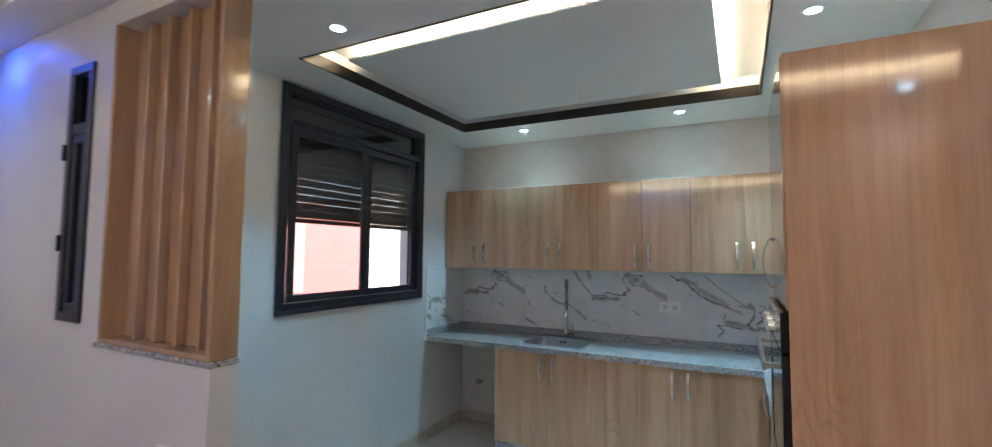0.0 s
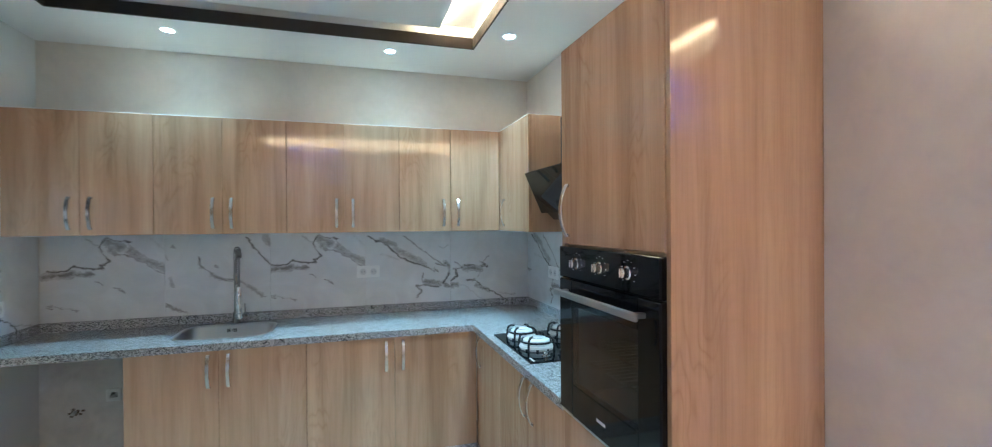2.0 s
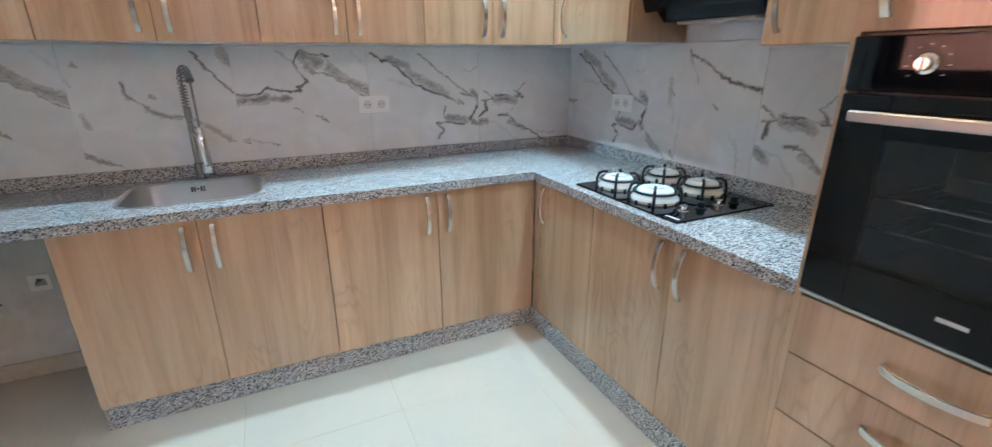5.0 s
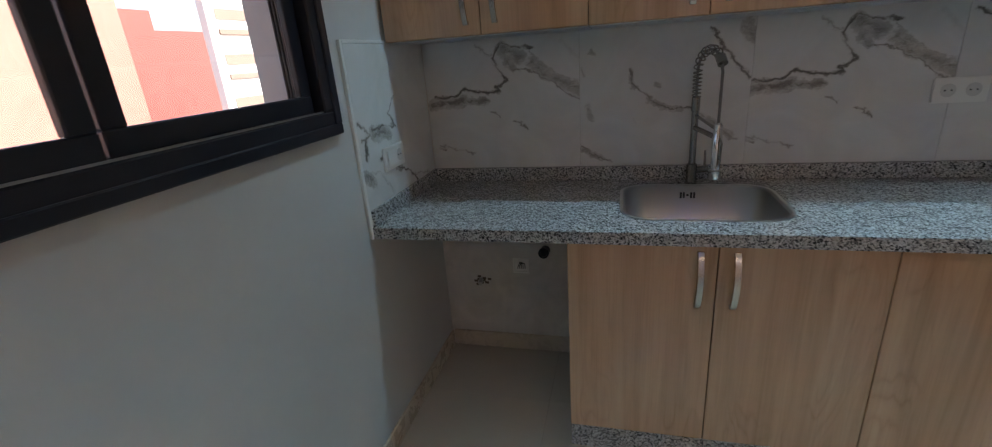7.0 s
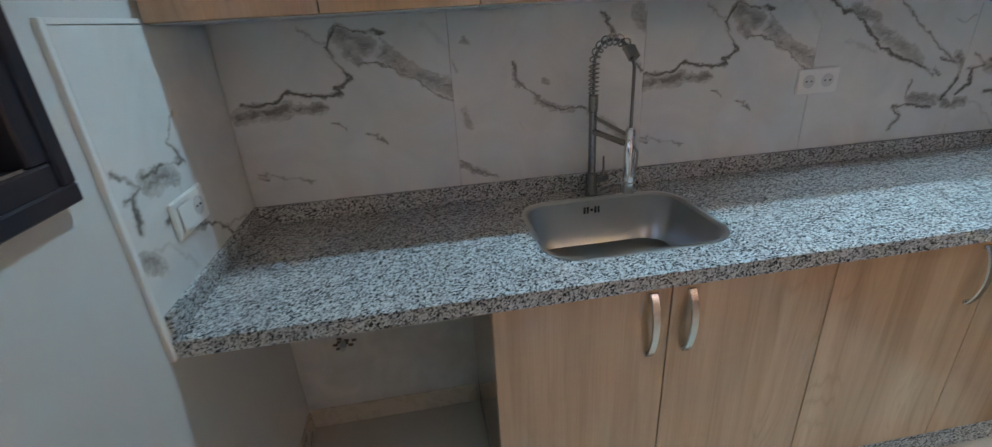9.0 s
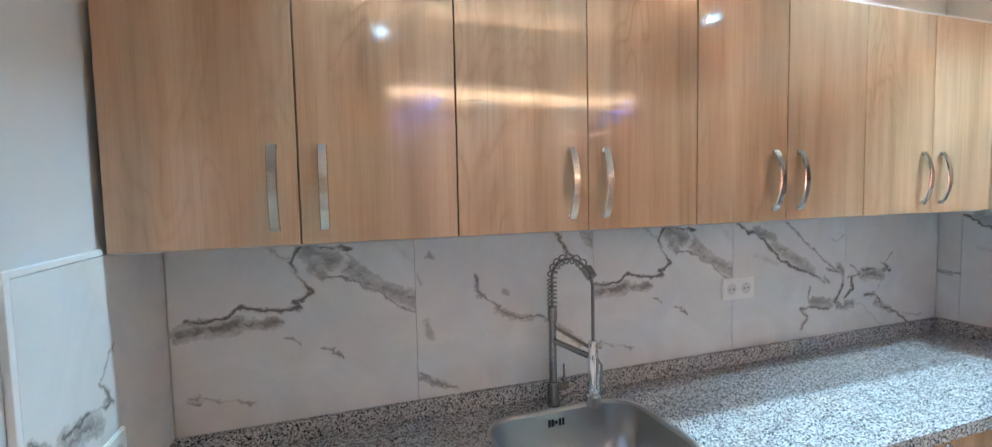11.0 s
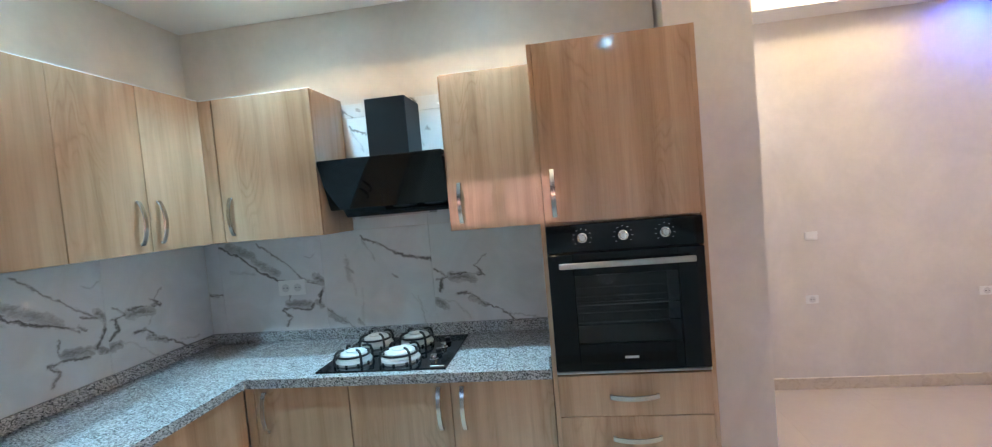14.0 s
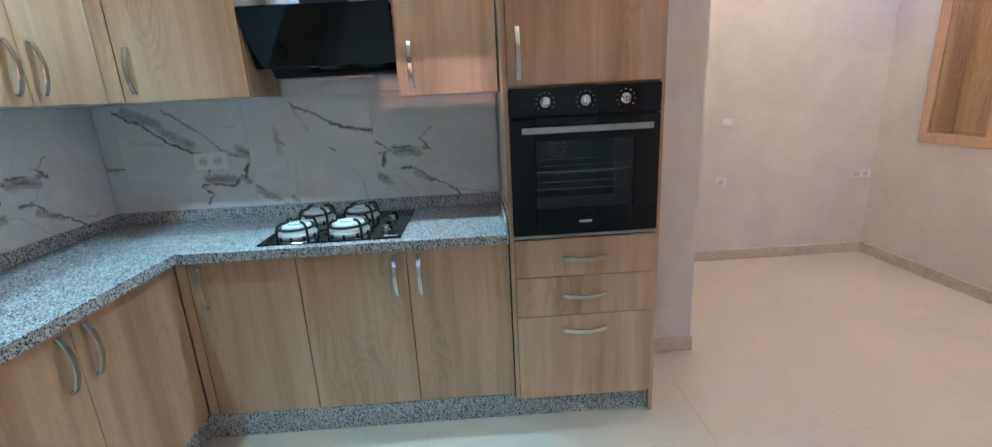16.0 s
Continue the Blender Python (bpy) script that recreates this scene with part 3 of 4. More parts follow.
skirting("baseboard_1", WEST + 0.012, -0.003, -2.49, 0.009)
skirting("baseboard_2", WEST, -2.95, WEST + 0.012, -0.004)
skirting("baseboard_3", EAST - 0.012, SOUTH + 0.012, EAST, -2.96)
skirting("baseboard_4", -4.4, SOUTH, EAST, SOUTH + 0.012)
skirting("baseboard_5", -0.132, -2.96, -0.12, -2.58)
skirting("baseboard_6", -0.132, -2.972, EAST - 0.012, -2.96)
skirting("baseboard_7", -4.4, PY0 - 0.012, -2.285, PY0)

# ---- kitchen window ----
win = thing("window_1", pose(WEST, -1.41, WZ0), "black aluminium sliding window with half-lowered brown roller shutter", "window")
win["kind"] = "structure"
XI, XO = WEST + 0.018, WEST - 0.075
TRZ = 2.33


def frame_of(x0, x1, y0, y1, z0, z1, w, bevel=0.004):
    bm = bmesh.new()
    box(bm, x0, y0, z0, x1, y1, z0 + w, bevel)
    box(bm, x0, y0, z1 - w, x1, y1, z1, bevel)
    box(bm, x0, y0, z0 + w, x1, y0 + w, z1 - w, bevel)
    box(bm, x0, y1 - w, z0 + w, x1, y1, z1 - w, bevel)
    return bm


outer = part("window_frame", frame_of(XO, XI, WX0, WX1, WZ0, WZ1, 0.05), ALU, win, world=True)
part("trim_lip", frame_of(XI - 0.006, XI + 0.006, WX0 - 0.018, WX1 + 0.018, WZ0 - 0.018, WZ1, 0.030, 0.003), ALU, outer, world=True)
part("transom", cube(XO, WX0 + 0.05, TRZ, XI - 0.002, WX1 - 0.05, TRZ + 0.045, 0.004), ALU, win, world=True)
part("transom_panel", cube(XO + 0.035, WX0 + 0.05, TRZ + 0.045, XO + 0.043, WX1 - 0.05, WZ1 - 0.05), TINTED, win, "dark glossy panel over the sashes", world=True)
part("rail", cube(XO + 0.01, WX0 + 0.05, WZ0 + 0.05, XI - 0.006, WX1 - 0.05, WZ0 + 0.0503, 0.002), ALU, win, world=True)
part("rail_line", cube(XI - 0.004, WX0 + 0.07, WZ0 + 0.0505, XI - 0.001, WX1 - 0.06, WZ0 + 0.055), STEEL, win, "thin bright metal track", world=True)
MID = -1.395
for sx0, sx1, sy0, sy1 in ((XI - 0.028, XI - 0.005, WX0 + 0.068, MID), (XI - 0.054, XI - 0.031, MID + 0.025, WX1 - 0.055)):
    sash = part("sash", frame_of(sx0, sx1, sy0, sy1, WZ0 + 0.0505, TRZ - 0.002, 0.048, 0.003), ALU, win, world=True)
    pane = part("pane", cube(sx0 + 0.009, sy0 + 0.047, WZ0 + 0.0975, sx0 + 0.015, sy1 - 0.047, TRZ - 0.049), GLASS, sash, "clear glass", world=True)
    pane.visible_shadow = False
bm = bmesh.new()
for k in range(4):
    box(bm, XO + 0.002 + 0.010 * k, WX1 - 0.085, WZ0 + 0.0505, XO + 0.007 + 0.010 * k, WX1 - 0.05, TRZ - 0.002, 0.001)
part("track", bm, ALU, win, "grooved sliding track", world=True)
part("sill_outside", cube(WEST - 0.24, WX0, WZ0 - 0.02, XO, WX1, WZ0 + 0.012), WALL_GREY, win, world=True)
roller = part("shutter", cube(XO - 0.055, WX0 + 0.02, 1.745, XO - 0.035, WX1 - 0.02, 1.775, 0.004), SHUTTER, win, "brown roller shutter slats with light slits", world=True)
for k in range(11):
    z = 1.778 + 0.052 * k
    gap = 0.0024 if k in (1, 2, 3, 4) else 0.0005
    part("slat", cube(XO - 0.05, WX0 + 0.02, z, XO - 0.040, WX1 - 0.02, z + 0.052 - gap, 0.0006), SHUTTER, roller, world=True)
    if gap > 0.002:
        bm = bmesh.new()
        for j in range(5):
            y = WX0 + 0.05 + j * 0.31
            box(bm, XO - 0.049, y, z + 0.047, XO - 0.041, y + 0.035, z + 0.0525)
        part("slat_link", bm, SHUTTER, roller, world=True)

# narrow window beside the slats
win = thing("window_2", pose(-3.27, PY0, 1.250), "narrow black aluminium window with closed dark glass", "window")
win["kind"] = "structure"


def frame_y(y0, y1, x0, x1, z0, z1, w, bevel=0.003):
    bm = bmesh.new()
    box(bm, x0, y0, z0, x1, y1, z0 + w, bevel)
    box(bm, x0, y0, z1 - w, x1, y1, z1, bevel)
    box(bm, x0, y0, z0 + w, x0 + w, y1, z1 - w, bevel)
    box(bm, x1 - w, y0, z0 + w, x1, y1, z1 - w, bevel)
    return bm


part("window_frame", frame_y(PY0 - 0.012, PY0 + 0.06, NW0, NW1, 1.250, 2.37, 0.04), ALU, win, world=True)
part("transom", cube(NW0 + 0.04, PY0 - 0.008, 2.06, NW1 - 0.04, PY0 + 0.05, 2.11, 0.003), ALU, win, world=True)
part("sash", frame_y(PY0 - 0.004, PY0 + 0.045, NW0 + 0.042, NW1 - 0.042, 1.292, 2.058, 0.035), ALU, win, world=True)
for z0, z1 in ((2.11, 2.33), (1.327, 2.023)):
    part("pane", cube(NW0 + 0.04, PY0 + 0.02, z0, NW1 - 0.04, PY0 + 0.026, z1), BLACK_GLASS, win, "dark glass", world=True)
for z in (1.55, 1.95):
    part("hinge", rod(bmesh.new(), (NW0 + 0.002, PY0 - 0.016, z), (NW0 + 0.002, PY0 - 0.016, z + 0.07), 0.008), BLACK_METAL, win, world=True)

# ---- slatted screen on the low wall ----
screen = thing("slatted_screen", pose(-2.66, (PY0 + PY1) / 2, CAP), "oak slatted screen standing on a granite-capped low wall", "room divider")
SE, ST = -2.285, 2.498
part("stone_cap", cube(SW - 0.03, PY0 - 0.006, CAP - 0.0195, SE + 0.006, PY1 + 0.006, CAP, 0.002), GRANITE, screen, "dark speckled granite cap", world=True)
part("bottom_board", cube(SW + 0.02, PY0, CAP + 0.0005, SE - 0.022, PY1, CAP + 0.019, 0.002), OAK_WARM, screen, world=True)
part("end_board", cube(SE - 0.022, PY0 - 0.004, CAP + 0.0005, SE, PY1 + 0.004, ST, 0.002), OAK_WARM, screen, world=True)
part("end_board", cube(SW + 0.002, PY0 - 0.004, CAP + 0.0005, SW + 0.02, PY1 + 0.004, ST, 0.002), OAK_WARM, screen, world=True)
for k in range(4):
    x = SW + 0.16 + 0.142 * k
    part("slat", cube(x - 0.009, PY0 + 0.045, CAP + 0.0195, x + 0.009, PY1 - 0.012, ST, 0.002), OAK_WARM, screen, world=True)
part("back_board", cube(SW + 0.02, PY1 - 0.011, CAP + 0.0195, SE - 0.022, PY1 - 0.003, ST), OAK_WARM, screen, world=True)

# ---- wood-lined wall recess in the living room ----
rec = thing("wall_niche", pose(0.583, SOUTH, NZ0), "oak-framed display recess in the plaster wall", "niche")
Y0 = SOUTH - 0.179
part("back_panel", cube(NX0 + 0.001, Y0, NZ0, NX1 - 0.001, Y0 + 0.012, NZ1), OAK_WARM, rec, world=True)
for a in ((NX0, NX0 + 0.014), (NX1 - 0.014, NX1)):
    part("lining_board", cube(a[0] + 0.001, Y0 + 0.012, NZ0 + 0.014, a[1] - 0.001, SOUTH, NZ1 - 0.014), OAK_WARM, rec, world=True)
for a in ((NZ0, NZ0 + 0.014), (NZ1 - 0.014, NZ1)):
    part("lining_board", cube(NX0 + 0.001, Y0 + 0.012, a[0] + 0.001, NX1 - 0.001, SOUTH, a[1] - 0.001), OAK_WARM, rec, world=True)
part("frame", frame_y(SOUTH + 0.001, SOUTH + 0.018, NX0 - 0.055, NX1 + 0.055, NZ0 - 0.055, NZ1 + 0.055, 0.062, 0.002), OAK, rec, "oak face frame", world=True)
part("lamp_bezel", lathe(bmesh.new(), [(0.035, -0.004), (0.035, 0.0)], pose(0.583, SOUTH - 0.08, NZ1 - 0.015)), CHROME, rec, world=True)
part("lamp_lens", lathe(bmesh.new(), [(0.024, -0.003), (0.024, 0.0)], pose(0.583, SOUTH - 0.08, NZ1 - 0.0195)), make_glow("violet_led_lens", (0.55, 0.35, 1.0), 6.0), rec, "glowing lens", world=True)
lamp("niche_lamp", "SPOT", pose(0.583, SOUTH - 0.08, NZ1 - 0.03), 0.9, (0.55, 0.35, 1.0), cone=110)


# ---- cabinets ----
def bow_handle(length=0.185):
    """A flat bowed bar on its two feet, along local z, standing out along local -y."""
    bm = bmesh.new()
    n, w = 14, 0.0105
    rows = []
    for k in range(n + 1):
        s = k / n
        z = (s - 0.5) * length
        out = 0.004 + 0.026 * math.sin(math.pi * s) ** 0.75
        th = 0.004
        rows.append([bm.verts.new((dx, -out + dy, z)) for dx, dy in ((-w, 0), (w, 0), (w * 0.8, -th), (-w * 0.8, -th))])
    for a, b in zip(rows, rows[1:]):
        for j in range(4):
            bm.faces.new((a[j], a[(j + 1) % 4], b[(j + 1) % 4], b[j]))
    bm.faces.new(reversed(rows[0]))
    bm.faces.new(rows[-1])
    for z in (-0.5 * length, 0.5 * length - 0.012):
        box(bm, -w, -0.006, z, w, 0.0, z + 0.012, 0.001)
    return bm


HANDLE_MESH = build("handle", bow_handle(), NICKEL)
DRAWER_PULL_MESH = build("handle", bow_handle(0.185), NICKEL)


def handle(parent, x, y, z, mesh=HANDLE_MESH, flat=False):
    ob = new("handle", mesh)
    ob.parent = parent
    ob["label"] = "bowed satin nickel handle"
    ob.matrix_basis = pose(x, y, z, 0, 90 if flat else 0, 0)
    return ob


def cabinet(name, m, width, depth, z0, z1, doors, label, category, group, low=False, filler=0.0):
    """Local x along the wall, back at y = 0, front towards -y. doors: (x0, x1, handle side or None)."""
    root = thing(name, m, label, category, group)
    b = z1 - z0
    if low:
        part("body", cube(0.019, -depth + 0.020, 0.0, width - 0.019, -0.002, 0.50, 0.001), OAK_EDGE, root)
        for sx in (0.001, width - 0.0185):
            part("side_panel", cube(sx, -depth + 0.020, 0.0, sx + 0.0175, -0.002, b, 0.001), OAK, root)
        part("front_rail", cube(0.019, -depth + 0.020, b - 0.06, width - 0.019, -depth + 0.036, b, 0.001), OAK_EDGE, root)
    else:
        part("body", cube(0.001, -depth + 0.020, 0.0, width - 0.001, -0.002, b, 0.001), OAK, root)
    if not low:
        part("bottom_panel", cube(0.003, -depth + 0.0215, -0.004, width - 0.003, -0.003, -0.0005), CARCASS, root, "pale grey underside panel")
    if filler:
        part("filler_strip", cube(0.001, -depth + 0.001, 0.002, filler - 0.002, -depth + 0.0195, b - 0.002, 0.001), OAK, root)
    for x0, x1, side in doors:
        leaf = part("door", cube(x0 + 0.0015, -depth, 0.001, x1 - 0.0015, -depth + 0.0185, b - 0.001, 0.0012), OAK, root)
        if side:
            hx = x0 + 0.05 if side == "l" else x1 - 0.05
            handle(leaf, hx, -depth, (b - 0.115) if low else 0.125)
    return root


UZ0, UZ1 = 1.43, 2.127
xs = (-3.135, -2.43, -1.72, -1.03, -0.337)
for a, b in zip(xs, xs[1:]):
    w = b - a
    cabinet("wall_cabinet", pose(a, 0.0, UZ0), w, 0.337, UZ0, UZ1, [(0, w / 2, "r"), (w / 2, w, "l")], "light oak wall cabinet with two doors over the counter", "wall cabinet", "wall cabinets over the sink")
# corner wall cabinet and the one past the hood: turned to face -x
cabinet("wall_cabinet", pose(0.0, 0.0, UZ0, 0, 0, -90), 0.915, 0.335, UZ0, UZ1, [(0.405, 0.915, "l")], "light oak corner wall cabinet beside the cooker hood", "wall cabinet", "wall cabinets by the hood", filler=0.403)
cabinet("wall_cabinet", pose(0.0, -1.53, UZ0 - 0.03, 0, 0, -90), 0.424, 0.335, UZ0 - 0.03, UZ1 - 0.020, [(0.012, 0.424, "l")], "narrow light oak wall cabinet between hood and oven tower", "wall cabinet", "wall cabinets by the hood")
root = thing("sealant_bead", pose(-1.7, -0.335, UZ1), "thin white sealant bead along the cabinet tops", "sealant")
part("bead", cube(-3.135, -0.334, UZ1 + 0.0005, -0.337, -0.328, UZ1 + 0.005), FILLER, root, world=True)
part("bead", cube(-0.333, -0.915, UZ1 + 0.0005, -0.327, -0.340, UZ1 + 0.005), FILLER, root, world=True)

BZ0, BZ1 = 0.078, 0.798
BF = 0.595
for a, b, mid in ((-2.487, -1.59, -2.042), (-1.59, -0.577, -1.09)):
    cabinet("base_cabinet", pose(a, 0.0, BZ0), b - a, BF, BZ0, BZ1, [(0, mid - a, "r"), (mid - a, b - a, "l")], "light oak base cabinet with two doors under the granite", "base cabinet", "base cabinets", low=True)
HF = 0.575
cabinet("base_cabinet", pose(0.0, -0.597, BZ0, 0, 0, -90), 0.483, HF, BZ0, BZ1, [(0.045, 0.483, "l")], "light oak corner base cabinet with one door", "base cabinet", "base cabinets", low=True, filler=0.043)
cabinet("base_cabinet", pose(0.0, -1.082, BZ0, 0, 0, -90), 0.873, HF, BZ0, BZ1, [(0, 0.448, "r"), (0.448, 0.873, "l")], "light oak base cabinet with two doors under the hob", "base cabinet", "base cabinets", low=True)

kick = thing("plinth", pose(-1.5, -0.55, FZ), "speckled grey granite plinth under the base cabinets", "plinth")
part("plinth_board", cube(-2.487, -0.575, FZ, -0.556, -0.552, 0.077, 0.001), GRANITE, kick, world=True)
part("plinth_board", cube(-0.577, -2.562, FZ, -0.556, -0.576, 0.077, 0.001), GRANITE, kick, world=True)
part("plinth_board", cube(-2.487, -0.551, FZ, -2.467, -0.003, 0.077, 0.001), GRANITE, kick, world=True)

# worktop with the sink cut out
SX0, SX1, SY0, SY1 = -2.325, -1.80, -0.515, -0.105


def rounded(x0, y0, x1, y1, r, n=8):
    pts = []
    for cx, cy, a in ((x1 - r, y1 - r, 0), (x0 + r, y1 - r, 90), (x0 + r, y0 + r, 180), (x1 - r, y0 + r, 270)):
        for k in range(n + 1):
            q = radians(a + 90 * k / n)
            pts.append((cx + r * math.cos(q), cy + r * math.sin(q)))
    return pts


def worktop():
    bm = bmesh.new()
    z0, z1 = 0.80, 0.84
    fy, fx = -0.621, -0.603
    hole = rounded(SX0 + 0.008, SY0 + 0.008, SX1 - 0.008, SY1 - 0.008, 0.09)
    lo, hi = [], []
    outline = [(WEST + 0.002, 0.007), (WEST + 0.002, fy), (-1.4, fy), (-1.4, 0.007)]
    for z, into in ((z0, lo), (z1, hi)):
        o = [bm.verts.new((x, y, z)) for x, y in outline]
        h = [bm.verts.new((x, y, z)) for x, y in hole]
        es = [bm.edges.new((r[k], r[(k + 1) % len(r)])) for r in (o, h) for k in range(len(r))]
        bmesh.ops.triangle_fill(bm, use_beauty=True, use_dissolve=False, edges=es)
        into.extend((o, h))
    for a, b in zip(lo, hi):
        n = len(a)
        for k in range(n):
            bm.faces.new((a[k], a[(k + 1) % n], b[(k + 1) % n], b[k]))
    box(bm, -1.4, fy, z0, 0.007, 0.007, z1)
    box(bm, fx, -1.955, z0, 0.007, fy, z1)
    return bm


top = thing("worktop", pose(-1.5, -0.3, 0.80), "polished speckled grey granite worktop with upstand", "worktop")
part("slab", worktop(), GRANITE, top, world=True)
part("upstand", cube(WEST + 0.022, -0.020, 0.8405, -0.0205, -0.0005, 0.897, 0.0015), GRANITE, top, world=True)
part("upstand", cube(-0.020, -1.955, 0.8405, -0.0005, -0.0005, 0.897, 0.0015), GRANITE, top, world=True)
part("upstand", cube(WEST + 0.001, -0.612, 0.8405, WEST + 0.021, -0.0005, 0.897, 0.0015), GRANITE, top, world=True)
part("end_strip", cube(-0.585, -1.9545, 0.8405, -0.021, -1.945, 0.885, 0.0015), GRANITE, top, world=True)

# ---- oven tower ----
TF = 0.607
tower = thing("oven_cabinet", pose(0.0, -1.957, 0.0, 0, 0, -90), "tall light oak cabinet housing the oven with drawers", "tall cabinet")
part("side_panel", cube(0.0005, -TF + 0.004, 0.070, 0.018, -0.002, 2.105, 0.001), OAK, tower)
part("side_panel", cube(0.597, -TF + 0.004, FZ, 0.615, 0.10, 2.105, 0.001), OAK, tower)
part("top_panel", cube(0.018, -TF + 0.02, 2.085, 0.597, -0.002, 2.105), OAK, tower)
part("shelf", cube(0.018, -TF + 0.02, 1.404, 0.597, -0.002, 1.411), OAK_EDGE, tower)
part("shelf", cube(0.018, -TF + 0.02, 0.8125, 0.597, -0.002, 0.822), OAK_EDGE, tower)
part("back_panel", cube(0.018, -0.02, 0.070, 0.597, -0.003, 2.085), OAK_EDGE, tower)
leaf = part("door", cube(0.0195, -TF, 1.4125, 0.5955, -TF + 0.0185, 2.103, 0.0012), OAK, tower)
handle(leaf, 0.06, -TF, 1.53)
for z0, z1 in ((0.648, 0.811), (0.470, 0.645), (0.073, 0.467)):
    front = part("drawer", cube(0.0195, -TF, z0, 0.5955, -TF + 0.0185, z1, 0.0012), OAK, tower)
    handle(front, 0.3075, -TF, z1 - 0.085 if z1 - z0 < 0.2 else z1 - 0.065, DRAWER_PULL_MESH, True)
part("base_panel", cube(0.018, -TF + 0.02, 0.070, 0.597, -0.02, 0.072), OAK_EDGE, tower)


# ---- oven ----
def make_oven():
    root = thing("oven", pose(0.0, -1.957, 0.822, 0, 0, -90), "black built-in oven with steel bar handle and three knobs", "oven")
    x0, x1, h, f = 0.0185, 0.5965, 0.582, -0.622
    # cavity walls
    cx0, cx1, cz0, cz1, cb = 0.105, 0.51, 0.10, 0.40, -0.17
    body = bmesh.new()
    box(body, x0 + 0.008, cb - 0.02, 0.004, x1 - 0.008, cb, h - 0.004)
    box(body, x0 + 0.008, -0.585, 0.004, cx0 - 0.03, cb - 0.02, h - 0.004)
    box(body, cx1 + 0.03, -0.585, 0.004, x1 - 0.008, cb - 0.02, h - 0.004)
    box(body, cx0 - 0.03, -0.585, 0.004, cx1 + 0.03, cb - 0.02, cz0 - 0.03)
    box(body, cx0 - 0.03, -0.585, cz1 + 0.03, cx1 + 0.03, cb - 0.02, h - 0.004)
    part("body", body, CAVITY, root, "grey enamelled cavity")
    panel = part("control_panel", cube(x0, f, 0.475, x1, -0.586, h, 0.003), BLACK_GLASS, root, "glossy black control panel")
    for k, kx in enumerate((0.155, 0.3075, 0.46)):
        m = pose(kx, f - 0.0005, 0.530, 90, 0, 0)
        knob = part("knob", lathe(bmesh.new(), [(0.019, 0.0), (0.019, 0.004), (0.0145, 0.006), (0.0135, 0.020), (0.011, 0.023)], m), CHROME, root, "chrome rotary knob")
        part("grip", cube(kx - 0.0025, f - 0.0285, 0.518, kx + 0.0025, f - 0.0238, 0.542, 0.001), CHROME, knob)
        marks = bmesh.new()
        for j in range(9):
            a = radians(-130 + 32 * j)
            mx, mz = kx + 0.034 * math.sin(a), 0.530 + 0.034 * math.cos(a)
            box(marks, mx - 0.003, f - 0.0012, mz - 0.0008, mx + 0.003, f - 0.0004, mz + 0.0008)
        part("dial_marks", marks, PLASTIC_GREY, panel)
    # door: frame round a see-through window
    d0, d1 = 0.012, 0.470
    door = bmesh.new()
    wx0, wx1, wz0, wz1 = 0.115, 0.50, 0.115, 0.385
    box(door, x0, f, d0, wx0, -0.592, d1, 0.003)
    box(door, wx1, f, d0, x1, -0.592, d1, 0.003)
    box(door, wx0, f + 0.0005, d0, wx1, -0.592, wz0)
    box(door, wx0, f + 0.0005, wz1, wx1, -0.592, d1)
    leaf = part("door", door, BLACK_GLASS, root, "glossy black glass door")
    pane = part("window_pane", cube(wx0, f + 0.002, wz0, wx1, f + 0.006, wz1), SMOKED, leaf, "smoked see-through glass")
    pane.visible_shadow = False
    bar = bmesh.new()
    box(bar, 0.060, f - 0.044, 0.418, 0.555, f - 0.032, 0.440, 0.003)
    box(bar, 0.075, f - 0.032, 0.422, 0.093, f - 0.0005, 0.436, 0.001)
    box(bar, 0.522, f - 0.032, 0.422, 0.540, f - 0.0005, 0.436, 0.001)
    part("handle", bar, STEEL, leaf, "brushed steel bar handle")
    part("badge", cube(0.282, f - 0.0012, 0.058, 0.333, f - 0.0003, 0.067), CREAM, leaf, "small pale maker's mark")
    part("bottom_trim", cube(x0, f + 0.004, 0.0, x1, -0.59, 0.009, 0.001), STEEL, root, "thin steel trim strip")
    for z in (0.185, 0.255):
        rack = bmesh.new()
        for j in range(14):
            xx = cx0 + 0.005 + j * 0.0303
            rod(rack, (xx, -0.56, z), (xx, cb - 0.03, z), 0.0018, sides=6)
        for yy in (-0.56, -0.40, cb - 0.03):
            rod(rack, (cx0 - 0.02, yy, z), (cx1 + 0.02, yy, z), 0.003, sides=8)
        part("rack", rack, CHROME, root, "wire shelf")
    fan = bmesh.new()
    for ring_r, n in ((0.022, 6), (0.042, 12)):
        for j in range(n):
            a = 2 * math.pi * j / n
            rod(fan, (0.27 + ring_r * math.cos(a), cb - 0.0215, 0.31 + ring_r * math.sin(a)), (0.27 + ring_r * math.cos(a), cb - 0.020, 0.31 + ring_r * math.sin(a)), 0.005, sides=8)
    part("fan_grille", fan, STEEL, root)
    return root


make_oven()


